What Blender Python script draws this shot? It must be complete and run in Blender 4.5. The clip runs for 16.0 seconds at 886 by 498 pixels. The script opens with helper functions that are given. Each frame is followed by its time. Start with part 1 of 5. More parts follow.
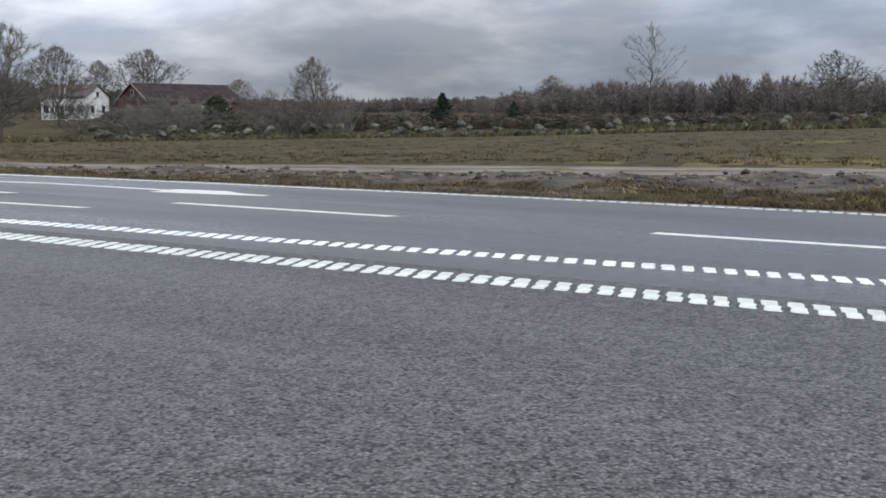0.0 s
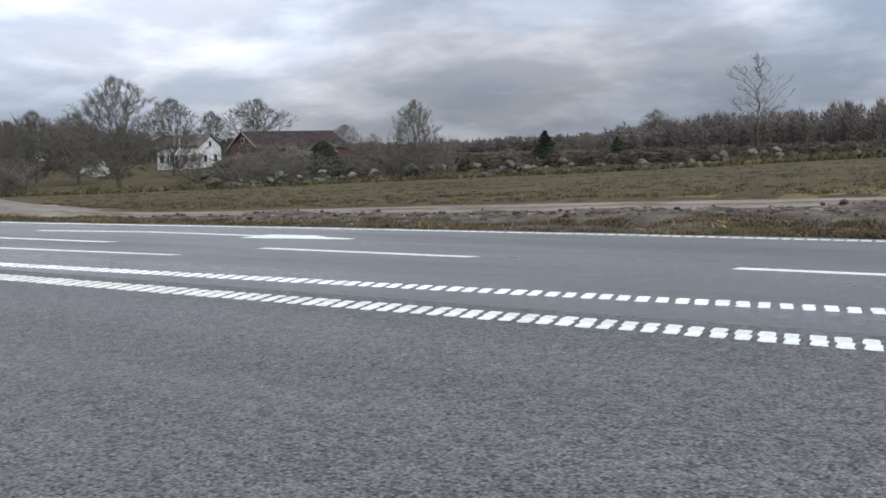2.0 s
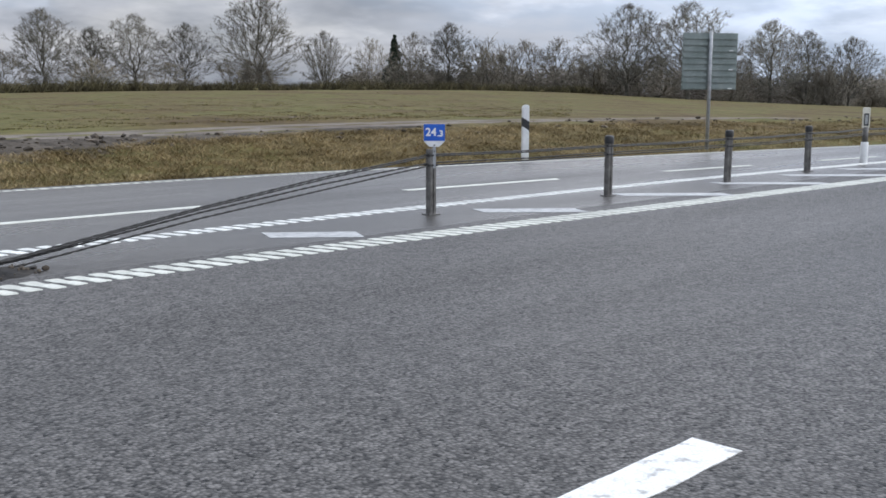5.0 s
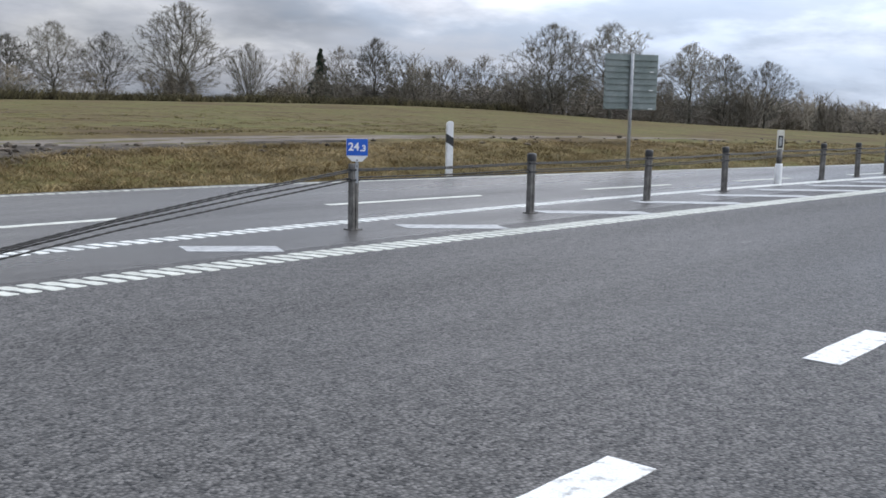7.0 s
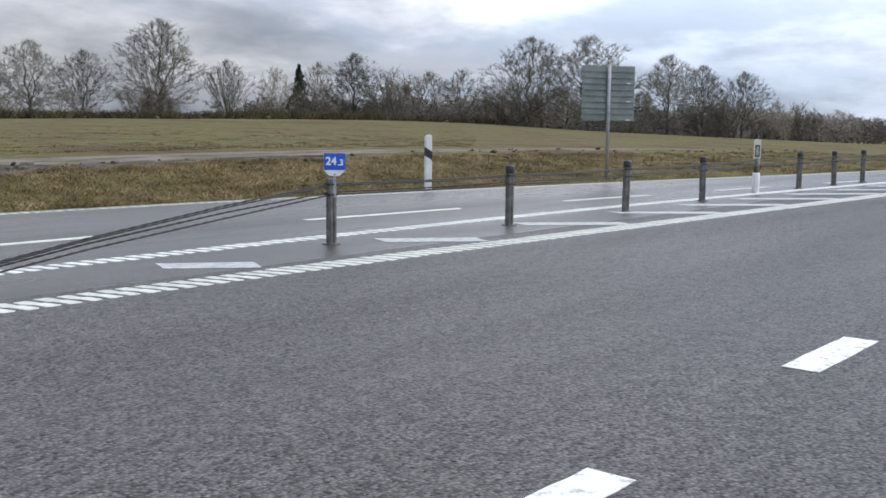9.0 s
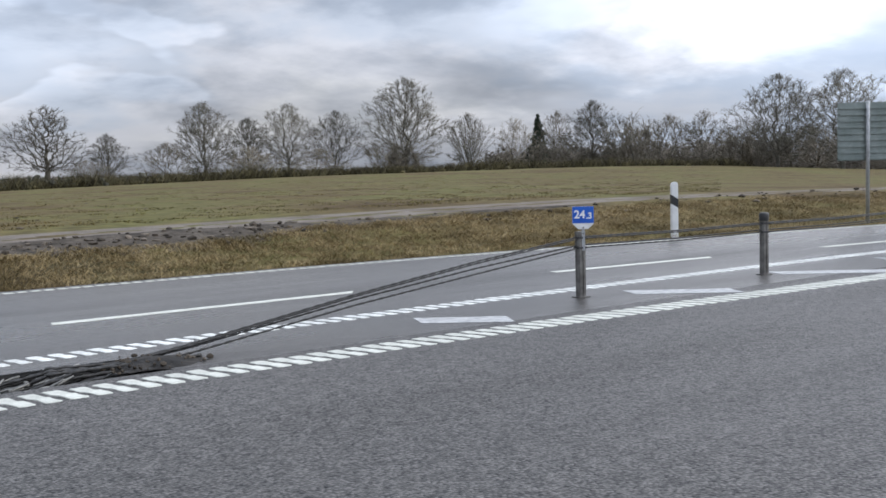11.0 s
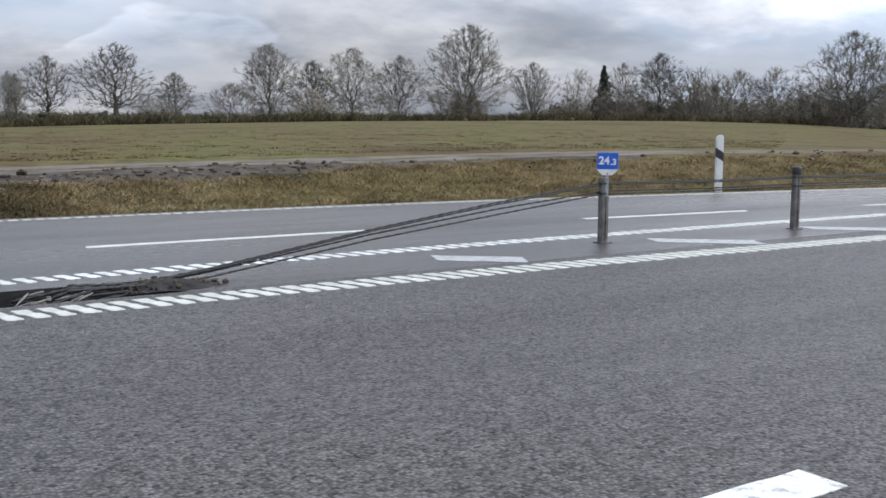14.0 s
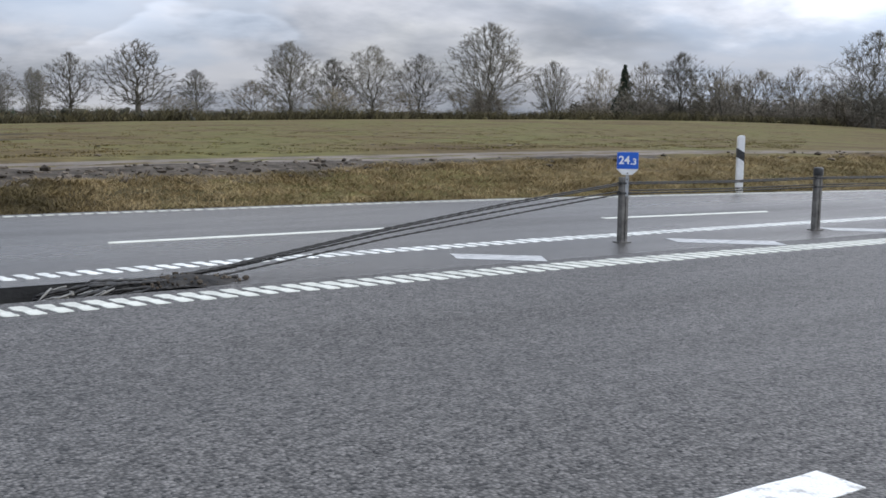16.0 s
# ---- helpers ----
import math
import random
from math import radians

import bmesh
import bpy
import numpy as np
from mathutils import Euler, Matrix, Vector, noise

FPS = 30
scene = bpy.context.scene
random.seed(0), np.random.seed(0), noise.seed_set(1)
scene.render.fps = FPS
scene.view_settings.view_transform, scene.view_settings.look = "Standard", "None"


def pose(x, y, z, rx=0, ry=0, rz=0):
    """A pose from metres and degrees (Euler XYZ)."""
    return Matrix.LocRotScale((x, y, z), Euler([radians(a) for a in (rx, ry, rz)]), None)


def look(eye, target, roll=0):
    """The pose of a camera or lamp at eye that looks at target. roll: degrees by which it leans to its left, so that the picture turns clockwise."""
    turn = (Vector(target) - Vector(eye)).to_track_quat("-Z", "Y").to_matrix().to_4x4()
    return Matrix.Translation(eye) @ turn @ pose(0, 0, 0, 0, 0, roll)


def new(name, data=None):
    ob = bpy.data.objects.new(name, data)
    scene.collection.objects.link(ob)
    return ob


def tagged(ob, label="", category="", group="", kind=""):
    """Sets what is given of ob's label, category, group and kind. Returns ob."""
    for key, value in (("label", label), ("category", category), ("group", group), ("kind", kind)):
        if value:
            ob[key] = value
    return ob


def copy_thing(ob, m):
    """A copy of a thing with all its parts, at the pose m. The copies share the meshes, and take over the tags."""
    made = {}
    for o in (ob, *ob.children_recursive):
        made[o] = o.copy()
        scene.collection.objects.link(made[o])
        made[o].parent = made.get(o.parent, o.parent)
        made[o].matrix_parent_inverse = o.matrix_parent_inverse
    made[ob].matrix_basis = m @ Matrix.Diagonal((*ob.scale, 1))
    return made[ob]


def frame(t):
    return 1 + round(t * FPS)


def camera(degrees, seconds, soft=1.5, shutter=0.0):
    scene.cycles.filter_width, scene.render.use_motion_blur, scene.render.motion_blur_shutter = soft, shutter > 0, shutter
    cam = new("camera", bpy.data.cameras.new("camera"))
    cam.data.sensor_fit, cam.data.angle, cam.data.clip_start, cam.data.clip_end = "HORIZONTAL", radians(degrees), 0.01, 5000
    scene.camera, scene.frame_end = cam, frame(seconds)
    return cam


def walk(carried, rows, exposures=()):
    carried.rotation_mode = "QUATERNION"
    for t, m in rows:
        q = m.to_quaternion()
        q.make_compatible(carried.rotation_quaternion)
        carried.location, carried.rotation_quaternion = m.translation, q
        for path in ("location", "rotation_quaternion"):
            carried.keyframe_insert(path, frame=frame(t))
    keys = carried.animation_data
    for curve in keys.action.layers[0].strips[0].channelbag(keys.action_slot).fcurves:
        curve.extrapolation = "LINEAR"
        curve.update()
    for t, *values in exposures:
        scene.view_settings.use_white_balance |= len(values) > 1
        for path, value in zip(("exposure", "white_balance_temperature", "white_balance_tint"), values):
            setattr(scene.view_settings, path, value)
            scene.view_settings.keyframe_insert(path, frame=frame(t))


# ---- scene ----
cam = camera(46.5, 16.0, soft=1.6, shutter=0.0)
PATH = [
    (0, -0.288, -0.052, 1.197, 82.30, -0.28, 29.10),
    (0.5, -0.202, 0.029, 1.245, 85.32, 0.76, 33.16),
    (1, -0.055, 0.029, 1.196, 83.71, -0.04, 39.23),
    (1.5, -0.020, 0.143, 1.201, 84.99, 2.84, 36.24),
    (2, -0.039, 0.137, 1.208, 84.52, 1.61, 34.88),
    (2.5, -0.052, 0.134, 1.198, 83.72, 0.03, 36.10),
    (3, -0.022, 0.102, 1.214, 83.62, -0.48, 31.99),
    (3.3, 0.039, 0.039, 1.238, 82.55, 0.42, 21.05),
    (3.5, 0.051, 0.125, 1.232, 82.03, 0.58, 11.85),
    (3.7, 0.095, 0.204, 1.228, 80.68, -0.21, 1.05),
    (4, 0.161, 0.174, 1.254, 81.23, -0.65, -17.67),
    (4.1, 0.143, 0.083, 1.262, 81.42, -0.77, -21.15),
    (4.5, 0.189, 0.141, 1.249, 84.21, -0.96, -35.46),
    (5, 0.099, 0.158, 1.215, 81.40, -0.17, -45.49),
    (5.2, 0.083, 0.178, 1.216, 82.28, -0.71, -46.87),
    (7.5, 0.174, 0.164, 1.213, 82.32, -0.82, -50.49),
    (7.8, 0.186, 0.171, 1.199, 82.66, -0.53, -51.00),
    (8, 0.180, 0.168, 1.203, 82.65, -0.71, -50.92),
    (8.2, 0.183, 0.168, 1.204, 82.74, -0.70, -50.82),
    (10.5, 0.183, 0.168, 1.212, 83.58, -0.48, -50.85),
    (10.7, 0.022, 0.121, 1.206, 84.23, -0.05, -51.80),
    (11, 0.070, 0.183, 1.274, 85.81, 1.56, -37.56),
    (11.5, 0.147, -0.032, 1.256, 84.58, 0.19, -24.32),
    (12, 0.227, -0.029, 1.189, 80.85, -0.66, -32.54),
    (12.5, 0.313, -0.131, 1.185, 81.87, -0.42, -35.69),
    (13, 0.271, -0.158, 1.190, 83.25, -0.13, -32.67),
    (13.5, 0.259, -0.175, 1.198, 82.81, -0.31, -33.16),
    (14, 0.273, -0.184, 1.194, 83.03, -0.33, -33.96),
    (14.5, 0.272, -0.202, 1.195, 82.98, -0.64, -34.23),
    (15, 0.266, -0.199, 1.199, 82.91, 0.03, -33.66),
    (15.5, 0.258, -0.199, 1.200, 82.87, -0.29, -33.21),
    (16, 0.258, -0.201, 1.196, 82.93, -0.66, -32.86),
]
walk(cam, [(t, pose(x, y, z, rx, ry, rz)) for t, x, y, z, rx, ry, rz in PATH], exposures=[(0, -0.02), (0.8, 0.08), (2.8, 0.06), (3.5, -0.06), (4.2, -0.12), (16, -0.12)])

# ---- world and light ----
SUN_AZIMUTH, SUN_HEIGHT = 118.0, 34.0
world = bpy.data.worlds.new("overcast")
scene.world = world
world.use_nodes = True


def build_sky():
    nt = world.node_tree
    nt.nodes.clear()
    n, l = nt.nodes.new, nt.links.new
    out, bg = n("ShaderNodeOutputWorld"), n("ShaderNodeBackground")
    sky = n("ShaderNodeTexSky")
    sky.sky_type, sky.sun_disc = "NISHITA", False
    sky.sun_elevation, sky.sun_rotation = radians(SUN_HEIGHT), radians(SUN_AZIMUTH)
    thin = n("ShaderNodeVectorMath")
    thin.operation = "SCALE"
    thin.inputs["Scale"].default_value = 0.10
    l(sky.outputs[0], thin.inputs[0])
    co, sep = n("ShaderNodeTexCoord"), n("ShaderNodeSeparateXYZ")
    l(co.outputs["Generated"], sep.inputs[0])
    # clouds lie on a level deck: the direction divided by its height
    lift = n("ShaderNodeMath")
    lift.operation = "ADD"
    lift.inputs[1].default_value = 0.26
    up = n("ShaderNodeMath")
    up.operation = "MAXIMUM"
    up.inputs[1].default_value = 0.0
    l(sep.outputs[2], up.inputs[0])
    l(up.outputs[0], lift.inputs[0])
    flat = n("ShaderNodeVectorMath")
    flat.operation = "DIVIDE"
    trio = n("ShaderNodeCombineXYZ")
    for k in range(3):
        l(lift.outputs[0], trio.inputs[k])
    l(co.outputs["Generated"], flat.inputs[0])
    l(trio.outputs[0], flat.inputs[1])

    def clouds(scale, detail, shift, rough=0.55, turn=0.0):
        m, t = n("ShaderNodeMapping"), n("ShaderNodeTexNoise")
        m.inputs["Location"].default_value = shift
        m.inputs["Rotation"].default_value = (0, 0, radians(turn))
        t.inputs["Scale"].default_value, t.inputs["Detail"].default_value = scale, detail
        t.inputs["Roughness"].default_value, t.inputs["Distortion"].default_value = rough, 0.12
        l(flat.outputs[0], m.inputs[0])
        l(m.outputs[0], t.inputs["Vector"])
        return t.outputs[0]

    def ramp(source, rows):
        r = n("ShaderNodeValToRGB")
        r.color_ramp.interpolation = "EASE"
        while len(r.color_ramp.elements) < len(rows):
            r.color_ramp.elements.new(0.5)
        for e, (p, c) in zip(r.color_ramp.elements, rows):
            e.position, e.color = p, (*c, 1)
        l(source, r.inputs[0])
        return r.outputs[0]

    deck = ramp(clouds(0.80, 6, (0.35, 4.6, 0.2), turn=40), [(0.32, (0.285, 0.338, 0.430)), (0.46, (0.360, 0.404, 0.486)), (0.56, (0.446, 0.465, 0.522)), (0.68, (0.55, 0.560, 0.59))])
    puffs = ramp(clouds(2.0, 8, (0.4, 2.3, 1), 0.55), [(0.40, (0.72, 0.750, 0.79)), (0.63, (1.27, 1.26, 1.25))])
    both = n("ShaderNodeMix")
    both.data_type, both.blend_type = "RGBA", "MULTIPLY"
    both.inputs[0].default_value = 0.8
    l(deck, both.inputs[6])
    l(puffs, both.inputs[7])
    # an overcast sky is brightest overhead
    rise = n("ShaderNodeMapRange")
    rise.inputs[1].default_value, rise.inputs[2].default_value = 0.20, 0.95
    rise.inputs[3].default_value, rise.inputs[4].default_value = 1.0, 1.65
    l(sep.outputs[2], rise.inputs[0])
    base = n("ShaderNodeMapRange")
    base.interpolation_type = "SMOOTHSTEP"
    base.inputs[1].default_value, base.inputs[2].default_value = 0.03, 0.13
    base.inputs[3].default_value, base.inputs[4].default_value = 0.86, 1.42
    l(sep.outputs[2], base.inputs[0])
    deep = n("ShaderNodeMath")
    deep.operation = "MULTIPLY"
    l(rise.outputs[0], deep.inputs[0])
    l(base.outputs[0], deep.inputs[1])
    # the veiled sun brightens its whole side of the sky
    a, e = radians(SUN_AZIMUTH), radians(SUN_HEIGHT)
    near = n("ShaderNodeVectorMath")
    near.operation = "DOT_PRODUCT"
    near.inputs[1].default_value = (math.sin(a) * math.cos(e), math.cos(a) * math.cos(e), math.sin(e))
    l(co.outputs["Generated"], near.inputs[0])
    glow = n("ShaderNodeMapRange")
    glow.interpolation_type = "SMOOTHSTEP"
    glow.inputs[1].default_value, glow.inputs[2].default_value = -0.55, 0.75
    glow.inputs[3].default_value, glow.inputs[4].default_value = 1.08, 2.05
    l(near.outputs["Value"], glow.inputs[0])
    gain = n("ShaderNodeMath")
    gain.operation = "MULTIPLY"
    l(deep.outputs[0], gain.inputs[0])
    l(glow.outputs[0], gain.inputs[1])
    # thinner and thicker banks of cloud: bearing to the left, height, reach, how bright
    curl, stir, off = n("ShaderNodeTexNoise"), n("ShaderNodeVectorMath"), n("ShaderNodeVectorMath")
    curl.inputs["Scale"].default_value, curl.inputs["Detail"].default_value = 2.2, 3
    l(flat.outputs[0], curl.inputs["Vector"])
    off.operation, off.inputs[1].default_value = "SUBTRACT", (0.5, 0.5, 0.5)
    l(curl.outputs["Color"], off.inputs[0])
    stir.operation, stir.inputs[1].default_value = "MULTIPLY_ADD", (0.06, 0.06, 0.05)
    l(off.outputs[0], stir.inputs[0])
    l(co.outputs["Generated"], stir.inputs[2])
    last = gain.outputs[0]
    for bearing, height, reach, bright in ((54, 9, 19, 1.4), (30, 3, 14, 0.85), (-30, 5, 17, 0.70), (-20, 4.2, 4.5, 1.25), (-47, 10, 11, 0.82), (-51, 4.5, 5, 1.15), (-66, 8, 18, 1.12)):
        dot, bank, times = n("ShaderNodeVectorMath"), n("ShaderNodeMapRange"), n("ShaderNodeMath")
        dot.operation = "DOT_PRODUCT"
        b, c = radians(bearing), radians(height)
        dot.inputs[1].default_value = (-math.sin(b) * math.cos(c), math.cos(b) * math.cos(c), math.sin(c))
        l(stir.outputs[0], dot.inputs[0])
        bank.interpolation_type = "SMOOTHSTEP"
        bank.inputs[1].default_value, bank.inputs[2].default_value = math.cos(radians(reach)), math.cos(radians(reach * 0.25))
        bank.inputs[3].default_value, bank.inputs[4].default_value = 1.0, bright
        l(dot.outputs["Value"], bank.inputs[0])
        times.operation = "MULTIPLY"
        l(last, times.inputs[0])
        l(bank.outputs[0], times.inputs[1])
        last = times.outputs[0]
    lit = n("ShaderNodeVectorMath")
    lit.operation = "SCALE"
    l(both.outputs[2], lit.inputs[0])
    l(last, lit.inputs["Scale"])
    mix = n("ShaderNodeMix")
    mix.data_type = "RGBA"
    mix.inputs[0].default_value = 0.94
    l(thin.outputs[0], mix.inputs[6])
    l(lit.outputs[0], mix.inputs[7])
    l(mix.outputs[2], bg.inputs[0])
    bg.inputs[1].default_value = 1.0
    l(bg.outputs[0], out.inputs[0])


build_sky()
lamp = bpy.data.lights.new("sun", "SUN")
lamp.energy, lamp.angle, lamp.color = 1.5, radians(20), (1.0, 0.97, 0.92)
sun = new("sun", lamp)
a, e = radians(SUN_AZIMUTH), radians(SUN_HEIGHT)
sun.matrix_world = look((60 * math.sin(a) * math.cos(e), 60 * math.cos(a) * math.cos(e), 60 * math.sin(e)), (0, 0, 0))


# ---- materials ----
def material(name, rows, scale=1.0, rough=0.9, metal=0.0, bump=0.0, bump_scale=None, detail=6, spread=0.0, island=False, fine=None, spec=0.5):
    """rows: a colour ramp over noise at that scale; fine: a second, finer noise (scale, amount); bump: relief in metres."""
    m = bpy.data.materials.new(name)
    m.use_nodes = True
    nt = m.node_tree
    n, l = nt.nodes.new, nt.links.new
    b = nt.nodes["Principled BSDF"]
    co = n("ShaderNodeTexCoord")
    t = n("ShaderNodeTexNoise")
    t.inputs["Scale"].default_value, t.inputs["Detail"].default_value = scale, detail
    l(co.outputs["Object"], t.inputs["Vector"])
    r = n("ShaderNodeValToRGB")
    while len(r.color_ramp.elements) < len(rows):
        r.color_ramp.elements.new(0.5)
    for el, (p, c) in zip(r.color_ramp.elements, rows):
        el.position, el.color = p, (*c, 1)
    l(t.outputs[0], r.inputs[0])
    col = r.outputs[0]

    def times(source, low, high, value):
        q = n("ShaderNodeMapRange")
        q.inputs[1].default_value, q.inputs[2].default_value = (0.25, 0.75)
        q.inputs[3].default_value, q.inputs[4].default_value = low, high
        l(value, q.inputs[0])
        v = n("ShaderNodeVectorMath")
        v.operation = "SCALE"
        l(source, v.inputs[0])
        l(q.outputs[0], v.inputs["Scale"])
        return v.outputs[0]

    if fine:
        t2 = n("ShaderNodeTexNoise")
        t2.inputs["Scale"].default_value, t2.inputs["Detail"].default_value = fine[0], 3
        l(co.outputs["Object"], t2.inputs["Vector"])
        col = times(col, 1 - fine[1], 1 + fine[1], t2.outputs[0])
    if spread:
        src = n("ShaderNodeNewGeometry").outputs["Random Per Island"] if island else n("ShaderNodeObjectInfo").outputs["Random"]
        col = times(col, 1 - spread, 1 + spread, src)
    l(col, b.inputs["Base Color"])
    b.inputs["Roughness"].default_value, b.inputs["Metallic"].default_value = rough, metal
    b.inputs["Specular IOR Level"].default_value = spec
    if bump:
        t3 = n("ShaderNodeTexNoise")
        t3.inputs["Scale"].default_value, t3.inputs["Detail"].default_value = bump_scale or scale * 4, 5
        l(co.outputs["Object"], t3.inputs["Vector"])
        bp = n("ShaderNodeBump")
        bp.inputs["Distance"].default_value = bump
        l(t3.outputs[0], bp.inputs["Height"])
        l(bp.outputs[0], b.inputs["Normal"])
    return m


def asphalt(name, size=64, gloss=(0.42, 0.62), shine=0.24, light=1.0, relief=1.0):
    """Damp chip-sealed asphalt: stones of 5 to 12 mm in dark binder, damp patches, smoother wheel tracks along the road."""
    m = bpy.data.materials.new(name)
    m.use_nodes = True
    nt = m.node_tree
    n, l = nt.nodes.new, nt.links.new
    b = nt.nodes["Principled BSDF"]
    co = n("ShaderNodeTexCoord")
    v = n("ShaderNodeTexVoronoi")
    v.inputs["Scale"].default_value = size
    l(co.outputs["Object"], v.inputs["Vector"])
    stone = n("ShaderNodeValToRGB")
    stone.color_ramp.elements.new(0.5)
    for el, (p, c) in zip(stone.color_ramp.elements, [(0.0, (0.012, 0.012, 0.012)), (0.24, (0.100, 0.094, 0.088)), (1.0, (0.196, 0.184, 0.172))]):
        el.position, el.color = p, (*(light * q for q in c), 1)
    sepc = n("ShaderNodeSeparateColor")
    l(v.outputs["Color"], sepc.inputs[0])
    l(sepc.outputs[0], stone.inputs[0])
    edge = n("ShaderNodeMapRange")
    edge.inputs[1].default_value, edge.inputs[2].default_value = 0.25, 0.75
    edge.inputs[3].default_value, edge.inputs[4].default_value = 1.13, 0.48
    l(v.outputs["Distance"], edge.inputs[0])

    def noise_at(scale, detail, stretch=(1, 1, 1)):
        mp, t = n("ShaderNodeMapping"), n("ShaderNodeTexNoise")
        mp.inputs["Scale"].default_value = stretch
        t.inputs["Scale"].default_value, t.inputs["Detail"].default_value = scale, detail
        l(co.outputs["Object"], mp.inputs[0])
        l(mp.outputs[0], t.inputs["Vector"])
        return t.outputs[0]

    def scaled(source, value, low, high, lo=0.3, hi=0.7):
        q, s = n("ShaderNodeMapRange"), n("ShaderNodeVectorMath")
        q.inputs[1].default_value, q.inputs[2].default_value = lo, hi
        q.inputs[3].default_value, q.inputs[4].default_value = low, high
        l(value, q.inputs[0])
        s.operation = "SCALE"
        l(source, s.inputs[0])
        l(q.outputs[0], s.inputs["Scale"])
        return s.outputs[0]

    s = n("ShaderNodeVectorMath")
    s.operation = "SCALE"
    l(stone.outputs[0], s.inputs[0])
    l(edge.outputs[0], s.inputs["Scale"])
    col = scaled(s.outputs[0], noise_at(0.5, 5, (0.25, 1, 1)), 0.82, 1.2)
    col = scaled(col, noise_at(9, 4), 0.75, 1.25)
    l(col, b.inputs["Base Color"])
    rr = n("ShaderNodeMapRange")
    rr.inputs[1].default_value, rr.inputs[2].default_value = 0.3, 0.7
    rr.inputs[3].default_value, rr.inputs[4].default_value = gloss
    l(noise_at(0.45, 4, (0.2, 1.3, 1)), rr.inputs[0])
    l(rr.outputs[0], b.inputs["Roughness"])
    b.inputs["Specular IOR Level"].default_value = shine
    bp = n("ShaderNodeBump")
    bp.inputs["Distance"].default_value, bp.inputs["Strength"].default_value = 0.006, relief
    inv = n("ShaderNodeMath")
    inv.operation = "SUBTRACT"
    inv.inputs[0].default_value = 1.0
    l(v.outputs["Distance"], inv.inputs[1])
    l(inv.outputs[0], bp.inputs["Height"])
    l(bp.outputs[0], b.inputs["Normal"])
    return m


ASPHALT = asphalt("asphalt", 60, light=0.79)
DAMP_ASPHALT = asphalt("damp_asphalt", 120, (0.20, 0.45), 0.27, 0.74, 0.4)
PAINT = material("road_paint", [(0.3, (0.44, 0.44, 0.385)), (0.7, (0.63, 0.63, 0.56))], 6, 0.55, bump=0.002, bump_scale=90, fine=(60, 0.16), spread=0.06)
PAINT_DULL = material("dull_paint", [(0.3, (0.54, 0.54, 0.50)), (0.7, (0.74, 0.74, 0.70))], 8, 0.6, bump=0.002, bump_scale=90, fine=(60, 0.2), spread=0.1)
PAINT_CRACKED = material("cracked_paint", [(0.34, (0.40, 0.39, 0.37)), (0.42, (0.70, 0.69, 0.66)), (0.7, (0.80, 0.79, 0.76))], 16, 0.6, bump=0.003, bump_scale=60, fine=(90, 0.2), detail=9)
PAINT_WORN = material("worn_paint", [(0.35, (0.30, 0.30, 0.30)), (0.6, (0.48, 0.48, 0.47))], 12, 0.6, bump=0.002, bump_scale=90, fine=(70, 0.25))
TURF = material("turf", [(0.30, (0.074, 0.049, 0.022)), (0.46, (0.110, 0.083, 0.034)), (0.62, (0.108, 0.100, 0.033)), (0.75, (0.150, 0.112, 0.049))], 0.16, 0.95, bump=0.05, bump_scale=3.0, fine=(2.2, 0.4), spec=0.15)
GRAVEL = material("gravel", [(0.35, (0.118, 0.098, 0.080)), (0.65, (0.205, 0.176, 0.146))], 0.9, 0.95, bump=0.02, bump_scale=18, fine=(9, 0.25), spec=0.2)
SOIL = material("soil", [(0.35, (0.034, 0.027, 0.020)), (0.65, (0.105, 0.087, 0.068))], 2.5, 0.95, bump=0.03, bump_scale=12, fine=(14, 0.35), spec=0.2)
# earth and pit concrete near black: the pit's shade is in their colour
WET_SHADED_EARTH = material("wet_shaded_earth", [(0.35, (0.010, 0.009, 0.008)), (0.65, (0.036, 0.031, 0.026))], 6, 0.8, bump=0.02, bump_scale=16, fine=(20, 0.35), spec=0.3)
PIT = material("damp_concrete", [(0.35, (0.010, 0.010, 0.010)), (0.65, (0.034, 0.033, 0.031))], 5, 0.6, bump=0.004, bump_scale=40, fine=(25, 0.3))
CLOD = material("clod", [(0.35, (0.058, 0.046, 0.034)), (0.65, (0.15, 0.125, 0.10))], 5, 0.95, bump=0.01, bump_scale=30, spread=0.5, island=True, spec=0.2)
BROWN_TURF = material("brown_turf", [(0.30, (0.034, 0.026, 0.014)), (0.46, (0.062, 0.047, 0.024)), (0.62, (0.066, 0.058, 0.025)), (0.75, (0.100, 0.076, 0.040))], 0.22, 0.95, bump=0.06, bump_scale=2.6, fine=(2.6, 0.5), spec=0.12)
STRAW = material("straw", [(0.30, (0.085, 0.068, 0.030)), (0.44, (0.18, 0.132, 0.060)), (0.57, (0.31, 0.235, 0.120)), (0.70, (0.125, 0.115, 0.046))], 0.55, 0.85, spread=0.38, island=True, spec=0.2)
WITHERED = material("withered_grass", [(0.35, (0.048, 0.036, 0.020)), (0.5, (0.088, 0.066, 0.035)), (0.66, (0.062, 0.056, 0.025))], 0.35, 0.9, spread=0.5, island=True, spec=0.15)
GREEN = material("grass", [(0.38, (0.125, 0.088, 0.034)), (0.62, (0.118, 0.110, 0.034))], 0.12, 0.85, spread=0.5, island=True, spec=0.2)
BARK = material("bark", [(0.35, (0.075, 0.070, 0.057)), (0.65, (0.145, 0.135, 0.112))], 2.0, 0.9, bump=0.02, bump_scale=9, spread=0.25, spec=0.2)
